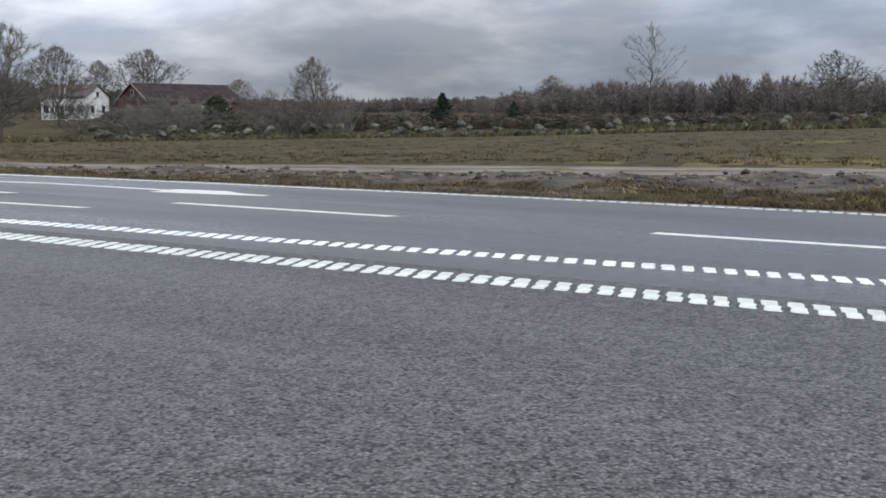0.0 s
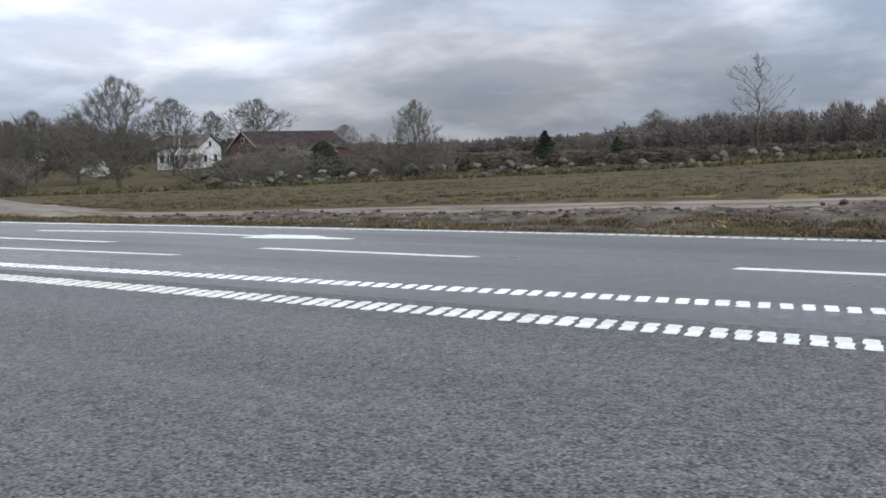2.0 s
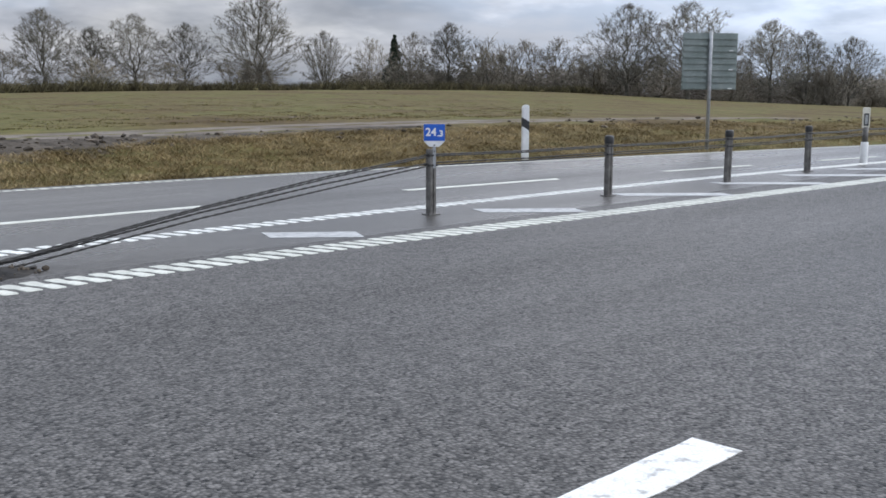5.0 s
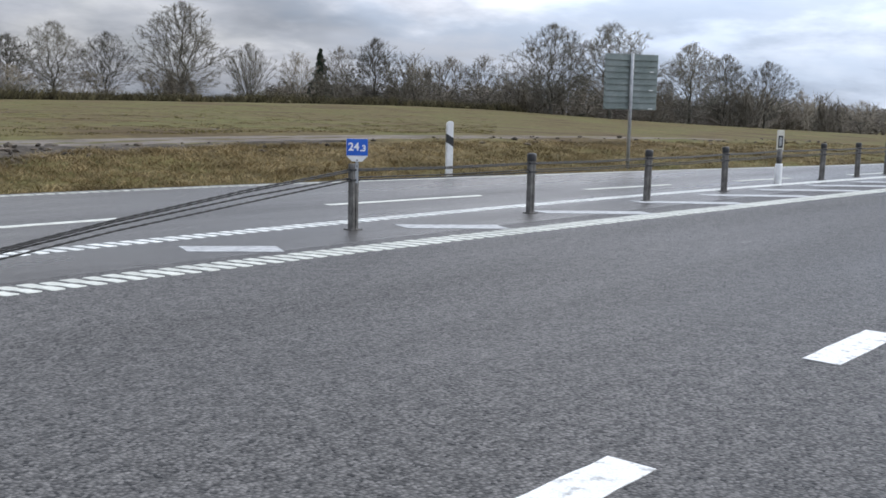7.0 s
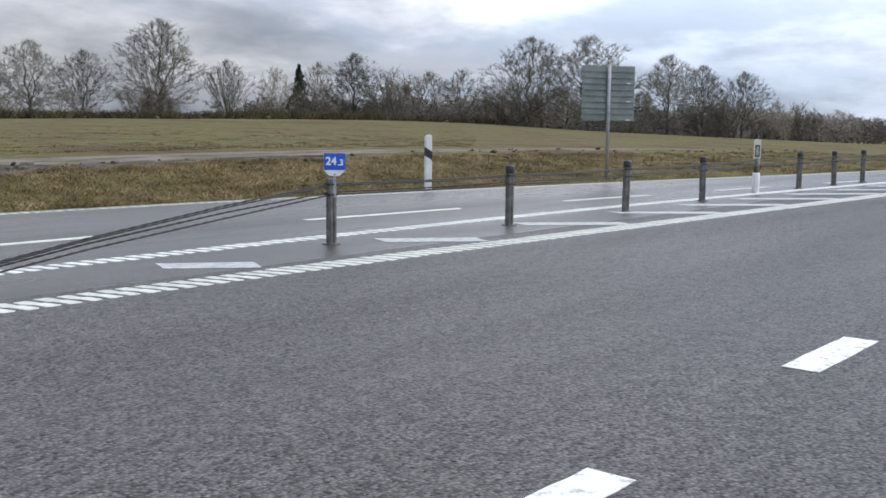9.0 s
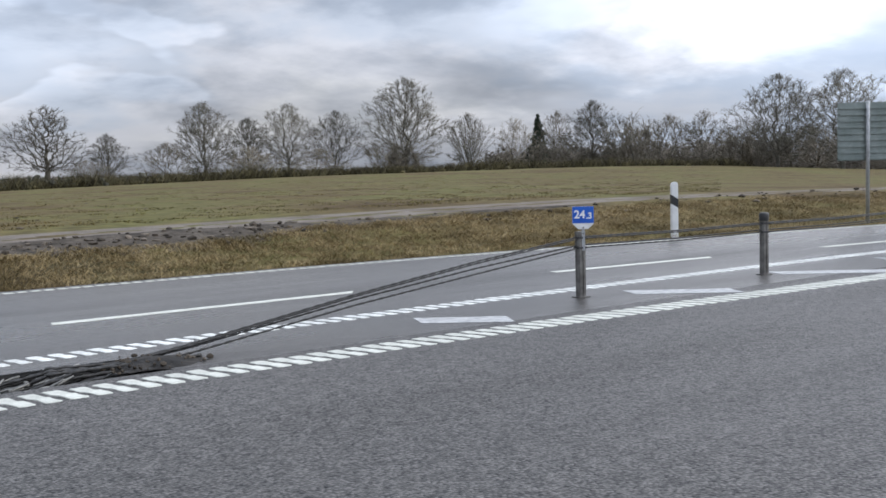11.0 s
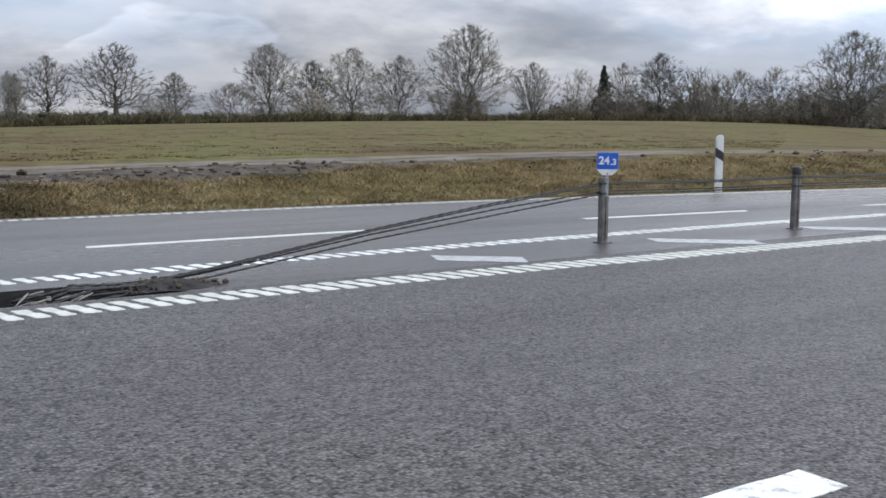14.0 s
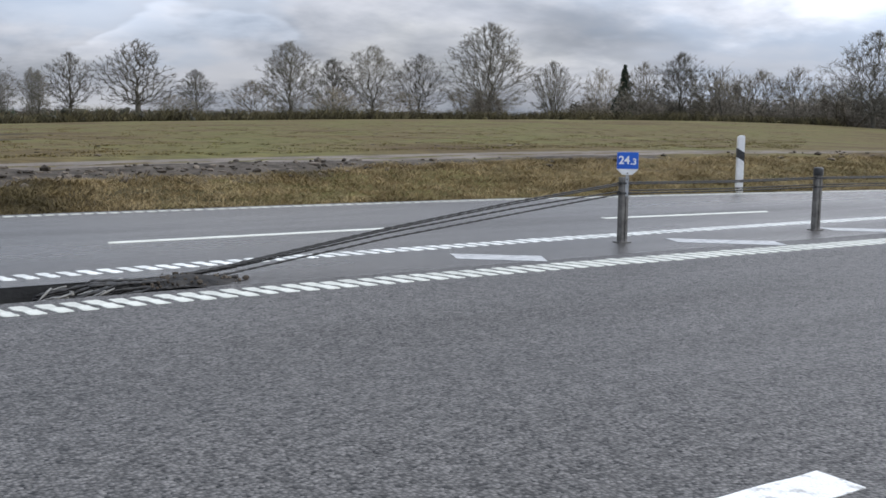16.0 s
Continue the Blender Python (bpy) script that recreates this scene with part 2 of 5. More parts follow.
TWIG = material("twig", [(0.35, (0.104, 0.096, 0.078)), (0.65, (0.186, 0.173, 0.143))], 0.5, 0.9, spread=0.3, spec=0.2)
GNARL_TWIG = material("dark_twig", [(0.35, (0.072, 0.066, 0.054)), (0.65, (0.138, 0.126, 0.104))], 0.6, 0.9, spread=0.2, spec=0.15)
# twigs of the far woods, lightened so the colour holds the distance haze
HAZE_TWIG = material("haze_twig", [(0.35, (0.14, 0.124, 0.104)), (0.65, (0.24, 0.215, 0.182))], 0.08, 0.9, spread=0.4, island=True, spec=0.15)
SHRUB_TWIG = material("shrub_twig", [(0.35, (0.155, 0.136, 0.105)), (0.65, (0.265, 0.235, 0.186))], 0.6, 0.9, spread=0.3, spec=0.15)
PALE_BARK = material("pale_bark", [(0.4, (0.18, 0.165, 0.145)), (0.6, (0.36, 0.335, 0.31))], 3.0, 0.85, spec=0.2)
BROWN_TWIG = material("reddish_twig", [(0.35, (0.072, 0.060, 0.054)), (0.65, (0.130, 0.110, 0.098))], 0.08, 0.9, spread=0.4, island=True, spec=0.15)
NEEDLE = material("needles", [(0.35, (0.026, 0.040, 0.028)), (0.65, (0.058, 0.078, 0.050))], 1.5, 0.8, spread=0.3, island=True, spec=0.2)
IVY = material("ivy", [(0.35, (0.020, 0.028, 0.016)), (0.65, (0.045, 0.055, 0.030))], 1.5, 0.8, spread=0.4, island=True, spec=0.2)
BRUSH = material("brushwood", [(0.35, (0.050, 0.040, 0.030)), (0.65, (0.105, 0.086, 0.066))], 0.12, 0.9, spread=0.4, island=True, spec=0.1)
STONE = material("fieldstone", [(0.35, (0.055, 0.055, 0.040)), (0.52, (0.095, 0.092, 0.072)), (0.70, (0.15, 0.147, 0.130))], 1.3, 0.9, bump=0.02, bump_scale=14, spread=0.35, spec=0.15)
MOSS = material("mossy_scrub", [(0.35, (0.036, 0.032, 0.018)), (0.65, (0.092, 0.078, 0.038))], 0.7, 0.95, spread=0.5, island=True, spec=0.15)
STEEL = material("weathered_steel", [(0.35, (0.105, 0.100, 0.093)), (0.65, (0.200, 0.192, 0.180))], 7, 0.5, 0.55, bump=0.001, bump_scale=60, fine=(30, 0.25))
STEEL_PALE = material("dull_zinc", [(0.35, (0.16, 0.155, 0.14)), (0.65, (0.30, 0.29, 0.265))], 14, 0.6, 0.3, fine=(40, 0.3))
GALV = material("galvanised_steel", [(0.35, (0.36, 0.37, 0.38)), (0.65, (0.50, 0.51, 0.52))], 9, 0.5, 0.45, fine=(40, 0.15))
CABLE = material("wire_rope", [(0.35, (0.018, 0.017, 0.016)), (0.65, (0.050, 0.047, 0.044))], 30, 0.6, 0.1, fine=(90, 0.4))
CAP = material("black_plastic", [(0.4, (0.018, 0.018, 0.019)), (0.6, (0.035, 0.035, 0.036))], 20, 0.45)
WHITE = material("white_plastic", [(0.35, (0.70, 0.70, 0.69)), (0.65, (0.82, 0.82, 0.81))], 5, 0.4, fine=(25, 0.06))
CREAM = material("cream_plastic", [(0.4, (0.66, 0.62, 0.52)), (0.6, (0.76, 0.73, 0.64))], 6, 0.4)
BLUE = material("blue_sheet", [(0.4, (0.010, 0.085, 0.46)), (0.6, (0.016, 0.12, 0.56))], 4, 0.35)
LETTER = material("white_lettering", [(0.4, (0.80, 0.80, 0.80)), (0.6, (0.86, 0.86, 0.86))], 10, 0.4)
SHEET = material("grey_green_sheet", [(0.4, (0.19, 0.225, 0.21)), (0.6, (0.25, 0.285, 0.27))], 2, 0.45, 0.3, fine=(12, 0.1))
REFLECT = material("reflector", [(0.4, (0.30, 0.31, 0.30)), (0.6, (0.55, 0.55, 0.53))], 60, 0.25)
PLASTER = material("white_boards", [(0.4, (0.44, 0.44, 0.42)), (0.6, (0.55, 0.55, 0.53))], 1.0, 0.7)
RED_BOARD = material("red_boards", [(0.35, (0.058, 0.024, 0.020)), (0.65, (0.105, 0.040, 0.032))], 0.8, 0.85, fine=(6, 0.3))
ROOF_DARK = material("dark_roof", [(0.35, (0.026, 0.020, 0.019)), (0.65, (0.050, 0.037, 0.034))], 0.9, 0.95, fine=(5, 0.2), spec=0.1)
ROOF_BROWN = material("brown_tile", [(0.35, (0.060, 0.043, 0.036)), (0.65, (0.10, 0.074, 0.062))], 0.9, 0.8, fine=(5, 0.2))
DARK_GLASS = material("dark_glass", [(0.4, (0.02, 0.022, 0.025)), (0.6, (0.03, 0.032, 0.036))], 2, 0.08)


# ---- building blocks ----
def mesh_of(name, verts, faces, mat, smooth=False):
    me = bpy.data.meshes.new(name)
    me.from_pydata([tuple(map(float, v)) for v in verts], [], faces)
    me.materials.append(mat)
    if smooth:
        me.shade_smooth()
    me.update()
    return me


def part(name, bm, mat, parent, label="", smooth=False):
    me = bpy.data.meshes.new(name)
    bm.to_mesh(me)
    bm.free()
    me.materials.append(mat)
    if smooth:
        me.shade_smooth()
    ob = new(name, me)
    ob.parent = parent
    return tagged(ob, label)


def child(name, me, parent, label="", at=None):
    ob = new(name, me)
    ob.parent = parent
    if at is not None:
        ob.matrix_basis = at
    return tagged(ob, label)


def thing(name, label, category, at=(0, 0, 0), turn=0.0, group="", kind=""):
    ob = new(name)
    ob.empty_display_size = 0.2
    ob.matrix_basis = pose(*at, 0, 0, turn)
    return tagged(ob, label, category, group, kind)


def box(sx, sy, sz, at=(0, 0, 0), bevel=0.0, m=None):
    bm = bmesh.new()
    bmesh.ops.create_cube(bm, size=1, matrix=(m or Matrix()) @ Matrix.Translation(at) @ Matrix.Diagonal((sx, sy, sz, 1)))
    if bevel:
        bmesh.ops.bevel(bm, geom=bm.edges[:], offset=bevel, segments=2, affect="EDGES")
    return bm


def lathe(rows, sides=16, at=(0, 0, 0), flat=1.0):
    """A turned form from rows of radius and height; flat squeezes it across."""
    bm = bmesh.new()
    rings = [[bm.verts.new((at[0] + r * math.cos(2 * math.pi * k / sides), at[1] + flat * r * math.sin(2 * math.pi * k / sides), at[2] + z)) for k in range(sides)] for r, z in rows]
    for p, q in zip(rings, rings[1:]):
        for k in range(sides):
            bm.faces.new((p[k], p[(k + 1) % sides], q[(k + 1) % sides], q[k]))
    bm.faces.new(rings[0][::-1])
    bm.faces.new(rings[-1])
    return bm


def prism(outline, low, high, m=None, bevel=0.0):
    """An outline in x, z pushed from y = low to y = high."""
    bm = bmesh.new()
    a = [bm.verts.new((x, low, z)) for x, z in outline]
    b = [bm.verts.new((x, high, z)) for x, z in outline]
    bm.faces.new(a)
    bm.faces.new(b[::-1])
    for k in range(len(a)):
        j = (k + 1) % len(a)
        bm.faces.new((a[j], a[k], b[k], b[j]))
    bmesh.ops.recalc_face_normals(bm, faces=bm.faces[:])
    if bevel:
        bmesh.ops.bevel(bm, geom=bm.edges[:], offset=bevel, segments=2, affect="EDGES")
    if m:
        bm.transform(m)
    return bm


class Sticks:
    """Many tapered sticks, gathered first and then made into one mesh."""

    def __init__(self):
        self.rows = {}

    def add(self, a, b, ra, rb, sides=3):
        self.rows.setdefault(sides, []).append((*a, *b, ra, rb))

    def points(self):
        return np.array([r[3:6] for some in self.rows.values() for r in some])

    def spike(self, a, b, ra):
        """A twig that runs out to a point."""
        self.rows.setdefault(1, []).append((*a, *b, ra, 0.0))

    def mesh(self, name, mat):
        verts, loops, sizes, base = [], [], [], 0
        for sides, some in self.rows.items():
            q = np.array(some)
            a, b = q[:, :3], q[:, 3:6]
            d = b - a
            d /= np.linalg.norm(d, axis=1, keepdims=True) + 1e-9
            u = np.cross(d, (0.3, 0.9, 0.2))
            u /= np.linalg.norm(u, axis=1, keepdims=True) + 1e-9
            w = np.cross(d, u)
            n = max(sides, 3)
            t, k = 2 * np.pi * np.arange(n) / n, np.arange(n)
            ring = np.cos(t)[None, :, None] * u[:, None] + np.sin(t)[None, :, None] * w[:, None]
            low = a[:, None] + ring * q[:, 6, None, None]
            if sides == 1:
                each, part_verts = n + 1, np.concatenate([low, b[:, None]], 1)
                face = np.stack([k, (k + 1) % n, np.full(n, n)], -1)
            else:
                each, part_verts = 2 * n, np.concatenate([low, b[:, None] + ring * q[:, 7, None, None]], 1)
                face = np.stack([k, (k + 1) % n, n + (k + 1) % n, n + k], -1)
            verts.append(part_verts.reshape(-1, 3))
            loops.append((base + each * np.arange(len(q))[:, None, None] + face[None]).ravel())
            sizes.append(np.full(n * len(q), face.shape[1]))
            base += each * len(q)
        v, f, c = np.concatenate(verts), np.concatenate(loops), np.concatenate(sizes)
        me = bpy.data.meshes.new(name)
        me.vertices.add(len(v))
        me.vertices.foreach_set("co", v.astype(np.float32).ravel())
        me.loops.add(f.size)
        me.loops.foreach_set("vertex_index", f.astype(np.int32))
        me.polygons.add(len(c))
        me.polygons.foreach_set("loop_start", (np.cumsum(c) - c).astype(np.int32))
        me.update(calc_edges=True)
        me.materials.append(mat)
        return me


def curve_between(knots, x):
    return float(np.interp(x, [k[0] for k in knots], [k[1] for k in knots]))


def smooth_between(knots, x):
    """The knots' line, rounded over some metres."""
    return sum(curve_between(knots, x + d) for d in (-3, -1.5, 0, 1.5, 3)) / 5


# ---- plan: lines along the road, y over x ----
NEAR_LINE = [(-60, 5.6), (-30, 6.15), (-10.4, 6.33), (-3.5, 6.41), (3.3, 6.50), (6, 6.46), (10, 6.30), (20, 5.84), (30, 5.2), (60, 2.6), (120, -4)]
FAR_LINE = [(-60, 5.9), (-30, 6.45), (-11.7, 7.08), (-7.3, 7.34), (-4.2, 7.53), (-2, 7.69), (2, 7.93), (6, 8.05), (9, 8.07), (13, 8.0), (16, 7.82), (26, 7.0), (40, 5.6), (60, 3.2), (120, -3.4)]
LANE_LINE = [(-60, 8.4), (-14, 9.66), (-9, 9.78), (6, 9.76), (9, 9.68), (11.8, 9.30), (14.2, 9.12), (16.5, 8.80), (18.6, 8.62), (20.5, 8.34), (30, 7.1), (60, 4.2), (120, -2.4)]
EDGE_LINE = [(-60, 9.6), (-40, 10.8), (-20, 12.03), (-13.8, 12.47), (-9, 12.79), (-3, 12.93), (6, 12.92), (9.5, 12.75), (13.5, 12.14), (18.6, 11.40), (30, 9.2), (60, 5.4), (120, -1)]
TRACK_Z = [(-120, -2.6), (-60, -1.3), (-30, -0.55), (-12.4, -0.05), (-4.5, 0.13), (4, 0.35), (18, 0.50), (30, 0.42), (42, 0.25), (55, -0.40), (120, -1.6)]
WALL_Z = [(-200, -2.6), (-110, -2.4), (-70, -1.9), (-45, -1.3), (-26, -0.7), (-13, -0.2), (10, 0.35), (30, 0.85), (70, 1.52), (100, 1.62), (126, 1.1), (150, 0.15), (200, -2.4)]
HILL_Z = [(-300, 1.0), (-150, 0.3), (-100, 0.0), (-75, -0.7), (-50, -1.2), (-25, -0.7), (0, -0.05), (30, 0.7), (60, 1.3), (120, 1.5), (160, 0.3), (200, -1.2), (300, -3)]


def edge_y(x):
    return smooth_between(EDGE_LINE, x)


def ground_z(x, y):
    """The height of the land."""
    e = edge_y(x) + 0.28
    t = smooth_between(TRACK_Z, x)
    if y < e:
        return -0.55 if y > -2.97 else -0.02
    rows = [(e, -0.03), (e + 0.5, 0.01), (15.0, 0.80 * t), (16.6, t + 0.06), (17.0, t), (20.0, t), (21.0, t + 0.03), (24, t + 0.06), (90, smooth_between(WALL_Z, x)), (130, smooth_between(HILL_Z, x)), (420, 1.0), (2600, 2.0)]
    z = float(np.interp(y, [r[0] for r in rows], [r[1] for r in rows]))
    if y > 21.5:
        z += 0.10 * noise.noise((x * 0.06, y * 0.06, 0)) * min(1, (y - 21.5) / 10) + 0.04 * noise.noise((x * 0.4, y * 0.4, 3))
    elif y > e + 0.5 and not 17.0 <= y <= 20.0:
        z += (1.0 if x < 0 else max(0.4, 1 - 0.12 * x)) * (0.10 * noise.noise((x * 0.5, y * 0.7, 5)) + 0.09 * noise.noise((x * 1.5, y * 1.9, 8)))
    # a gravel bank by the side road, far along
    z += 0.98 * math.exp(-(((x + 33) / 5.0) ** 2) - ((y - 17.5) / 3.2) ** 2)
    return z


# ---- large structure ----
def steps(*spans):
    out = []
    for a, b, d in spans:
        out += list(np.arange(a, b - 1e-6, d))
    return out + [spans[-1][1]]


def build_ground():
    xs = steps((-2600, -400, 220), (-400, -120, 28), (-120, -45, 7.5), (-45, 45, 0.36), (45, 120, 5), (120, 400, 28), (400, 2600, 220))
    # rows at fixed places between the road's edge and the field
    ys = steps((-2600, -300, 230), (-300, -20, 35), (-20, -4, 4)) + [-3.2, -3.01, -2.95, 0, 4, 7]
    far = steps((17, 20, 0.25), (20, 26, 0.5), (26, 60, 2.5), (60, 140, 5), (140, 420, 28), (420, 2600, 218))
    cols = []
    for x in xs:
        e = edge_y(x)
        mid = [e + 0.15, e + 0.285] + [e + 0.285 + (16.8 - e - 0.285) * k / 14 for k in range(1, 14)]
        cols.append([(x, y, ground_z(x, y)) for y in ys + mid + far])
    n = len(cols[0])
    verts = [v for c in cols for v in c]
    faces = [(i * n + j, (i + 1) * n + j, (i + 1) * n + j + 1, i * n + j + 1) for i in range(len(cols) - 1) for j in range(n - 1)]
    me = mesh_of("ground", verts, faces, TURF, True)
    for m in (SOIL, GRAVEL, BROWN_TURF):
        me.materials.append(m)
    for p in me.polygons:
        x, y, _ = p.center
        wob = 0.5 * noise.noise((x * 0.35, 2.0, 0)) + 0.3 * noise.noise((x * 1.4, y, 0))
        low = 14.9 + wob - 0.28 * min(6, max(0, -x - 1)) + 0.13 * max(0, x - 6)
        rut = 0.25 * noise.noise((x * 0.5, 3.0, 1)) + 0.2 * noise.noise((x * 1.7, y * 2, 6))
        if -75 < x < 75 and 20.0 > y + rut > 17.3 and not (18.45 < y + 2.0 * rut < 18.85):
            p.material_index = 2
        elif -75 < x < 75 and low < y <= 17.05:
            p.material_index = 1
        if -38 < x < -27 and 13 < y < 21:
            p.material_index = 2
        elif y < -3.0:
            p.material_index = 0
        elif y < 17.1 and p.material_index == 0 and x + 3 * noise.noise((x * 0.3, y * 0.8, 2)) < 5:
            p.material_index = 3
        elif y > 20.1 and x + 16 * noise.noise((x * 0.09, y * 0.16, 4)) + 7 * noise.noise((x * 0.5, y * 0.7, 1)) < -1 + 0.10 * (y - 20):
            p.material_index = 3
    return tagged(new("ground", me), "brown winter meadow with a rough earth bank and a gravel farm track", "ground", kind="structure")


TRENCH = (1.25, 2.80, 6.80, 7.46)


def build_road():
    x0, x1, y0, y1 = TRENCH
    xs = sorted(set(steps((-300, -60, 20), (-60, 60, 1.5), (60, 300, 20)) + [x0, x1]))
    verts, faces, idx = [], [], {}

    def at(x, k):
        if (x, k) not in idx:
            e = edge_y(x) + 0.28
            y = (-3.0, 2.0, y0, y1, e, e)[k]
            if abs(x) > 45 and k < 5:
                y = min(y, e)
                if k < 4:
                    y = -3.0 + (e + 3.0) * k / 4 if e < 8 else y
            idx[(x, k)] = len(verts)
            verts.append((x, y, -0.35 if k == 5 else 0.0))
        return idx[(x, k)]

    for a, b in zip(xs, xs[1:]):
        for k in range(5):
            if k == 2 and a >= x0 - 1e-6 and b <= x1 + 1e-6:
                continue
            faces.append((at(a, k), at(b, k), at(b, k + 1), at(a, k + 1)))
    me = mesh_of("road", verts, faces, ASPHALT)
    me.materials.append(DAMP_ASPHALT)
    for p in me.polygons:
        p.material_index = 1 if p.center.y > 6.6 else 0
    ob = new("road", me)
    return tagged(ob, "damp dark grey asphalt of a country trunk road", "road", kind="structure")


def stripe_mesh(width, fill, stagger, name, mat, up=0.005, seed=1):
    """A raised blob of marking paint across the line, with ragged sides and its halves a little out of step."""
    h, f = width / 2, fill / 2
    rng = random.Random(seed)
    right = [(f + stagger * (0.8 * u + (0.2 if u > 0 else -0.2)) + rng.uniform(-0.006, 0.006), -u * h) for u in (-0.93, -0.6, -0.3, -0.04, 0.04, 0.35, 0.65, 0.93)]
    left = [(-f + stagger * (0.8 * u + (0.2 if u > 0 else -0.2)) + rng.uniform(-0.006, 0.006), -u * h) for u in (0.93, 0.65, 0.3, 0.04, -0.04, -0.35, -0.6, -0.93)]
    outline = [(-f * 0.7 - stagger, h), (f * 0.7 - stagger, h)] + right + [(f * 0.7 + stagger, -h), (-f * 0.7 + stagger, -h)] + left
    n = len(outline)
    verts = [(x, y, 0.0) for x, y in outline] + [(x * 0.95, y * 0.96, up) for x, y in outline]
    faces = [tuple(range(n, 2 * n))[::-1]] + [(k, (k + 1) % n, n + (k + 1) % n, n + k) for k in range(n)]
    me = mesh_of(name, verts, [q[::-1] if len(q) == 4 else q for q in faces], mat)
    bm = bmesh.new()
    bm.from_mesh(me)
    bmesh.ops.recalc_face_normals(bm, faces=bm.faces[:])
    bm.to_mesh(me)
    bm.free()
    return me


def rumble_line(name, label, knots, pitch, width, fill, stagger, near, reach, mat=PAINT):
    """A line of raised stripes: those near by are parts, the rest one joined part."""
    base = thing(name, label, "road marking", kind="structure")
    kinds = [stripe_mesh(width, fill, stagger, "stripe", mat, seed=k) for k in range(4)]
    rng = random.Random(len(name))
    x, rest_v, rest_f = reach[0], [], []
    while x < reach[1]:
        y = smooth_between(knots, x)
        turn = math.degrees(math.atan2(smooth_between(knots, x + 0.5) - smooth_between(knots, x - 0.5), 1.0))
        me = rng.choice(kinds)
        m = pose(x + rng.uniform(-0.004, 0.004), y + rng.uniform(-0.006, 0.006), 0.001, 0, 0, turn + rng.uniform(-1.2, 1.2))
        m = m @ Matrix.Diagonal((rng.uniform(0.9, 1.08), rng.uniform(0.94, 1.05), rng.uniform(0.8, 1.2), 1))
        if near[0] < x < near[1]:
            child("stripe", me, base, at=m)
        else:
            s = len(rest_v)
            rest_v += [m @ v.co for v in me.vertices]
            rest_f += [tuple(s + i for i in p.vertices) for p in me.polygons]
        x += pitch
    far = child("far_stripes", mesh_of("far_stripes", rest_v, rest_f, mat), base)
    tagged(far, kind="stuff")
    return base


def painted(name, outline, mat, label, category="road marking", up=0.004, group=""):
    """A flat marking with worn, slightly rounded edges from an outline in x, y."""
    bm = bmesh.new()
    rng = random.Random(int(abs(outline[0][0]) * 100))
    pts = []
    for (ax, ay), (bx, by) in zip(outline, outline[1:] + outline[:1]):
        length = math.hypot(bx - ax, by - ay)
        k = max(1, int(length / 0.12))
        for i in range(k):
            u = i / k
            j = 0.006 if 0 < i else 0.0
            pts.append((ax + (bx - ax) * u + rng.uniform(-j, j), ay + (by - ay) * u + rng.uniform(-j, j)))
    top = [bm.verts.new((x, y, up)) for x, y in pts]
    low = [bm.verts.new((x, y, 0.0005)) for x, y in pts]
    bm.faces.new(top)
    for k in range(len(top)):
        j = (k + 1) % len(top)
        bm.faces.new((low[k], low[j], top[j], top[k]))
    bmesh.ops.recalc_face_normals(bm, faces=bm.faces[:])
    bmesh.ops.triangulate(bm, faces=[f for f in bm.faces if len(f.verts) > 4])
    me = bpy.data.meshes.new(name)
    bm.to_mesh(me)
    bm.free()
    me.materials.append(mat)
    return tagged(new(name, me), label, category, group, kind="structure")


ground = build_ground()
road = build_road()
# lane dashes of about 3.2 m, one every 6.3 m, closer where the lanes merge
for a, b in [(-22.2, -18.95), (-15.93, -12.68), (-9.66, -6.41), (-3.39, -0.14), (2.88, 6.12), (8.99, 11.80), (14.15, 16.50), (18.60, 20.60), (23.0, 24.9), (27.2, 29.0), (31.2, 33.0)]:
    ya, yb = smooth_between(LANE_LINE, a), smooth_between(LANE_LINE, b)
    w = 0.075
    painted("lane_dash", [(a, ya - w), (b - 0.06, yb - w), (b + 0.06, yb + w), (a + 0.03, ya + w)], PAINT, "long white lane dash on the asphalt", group="lane dashes")
for k in range(-4, 7):
    # short dashes at the near side, one every 2.98 m
    a = 2.26 + 2.98 * k
    a -= 0.48 if k < -1 else 0.0
    b, yy = a + 0.985, 1.90 + (0.085 if k >= -1 else 0.035) * k
    painted("edge_dash", [(a, yy - 0.10), (b, yy - 0.095), (b, yy + 0.10), (a + 0.01, yy + 0.095)], PAINT_CRACKED, "thick white edge dash with cracked paint", group="edge dashes")
# slanting bars inside the median: start, length along the road
for a, ln in [(5.36, 0.64), (8.06, 0.84), (10.55, 1.05), (12.88, 1.12), (14.88, 1.32), (16.80, 1.45), (18.75, 1.5), (20.7, 1.5), (22.7, 1.5), (24.7, 1.5), (26.8, 1.5)]:
    yn = smooth_between(NEAR_LINE, a + ln) + 0.60 - 0.04 * (a - 5.36 if a < 12 else 6.6)
    yf = min(7.56, smooth_between(FAR_LINE, a) - 0.22)
    yn = min(yn, yf - 0.2)
    painted("median_bar", [(a - 0.14, yf - 0.32), (a + ln - 0.17, yn - 0.31), (a + ln, yn), (a, yf)], PAINT_WORN, "worn grey-white hatching bar in the median", group="median bars")
painted("lane_arrow", [(-16.2, 10.78), (-13.8, 11.18), (-11.2, 11.16), (-11.2, 10.86), (-9.9, 11.06), (-9.4, 11.16), (-9.35, 11.26), (-9.9, 11.32), (-10.3, 11.52), (-11.2, 11.42), (-11.2, 11.28), (-13.8, 11.30), (-16.2, 10.94)], PAINT, "long white lane arrow on the asphalt", up=0.005)
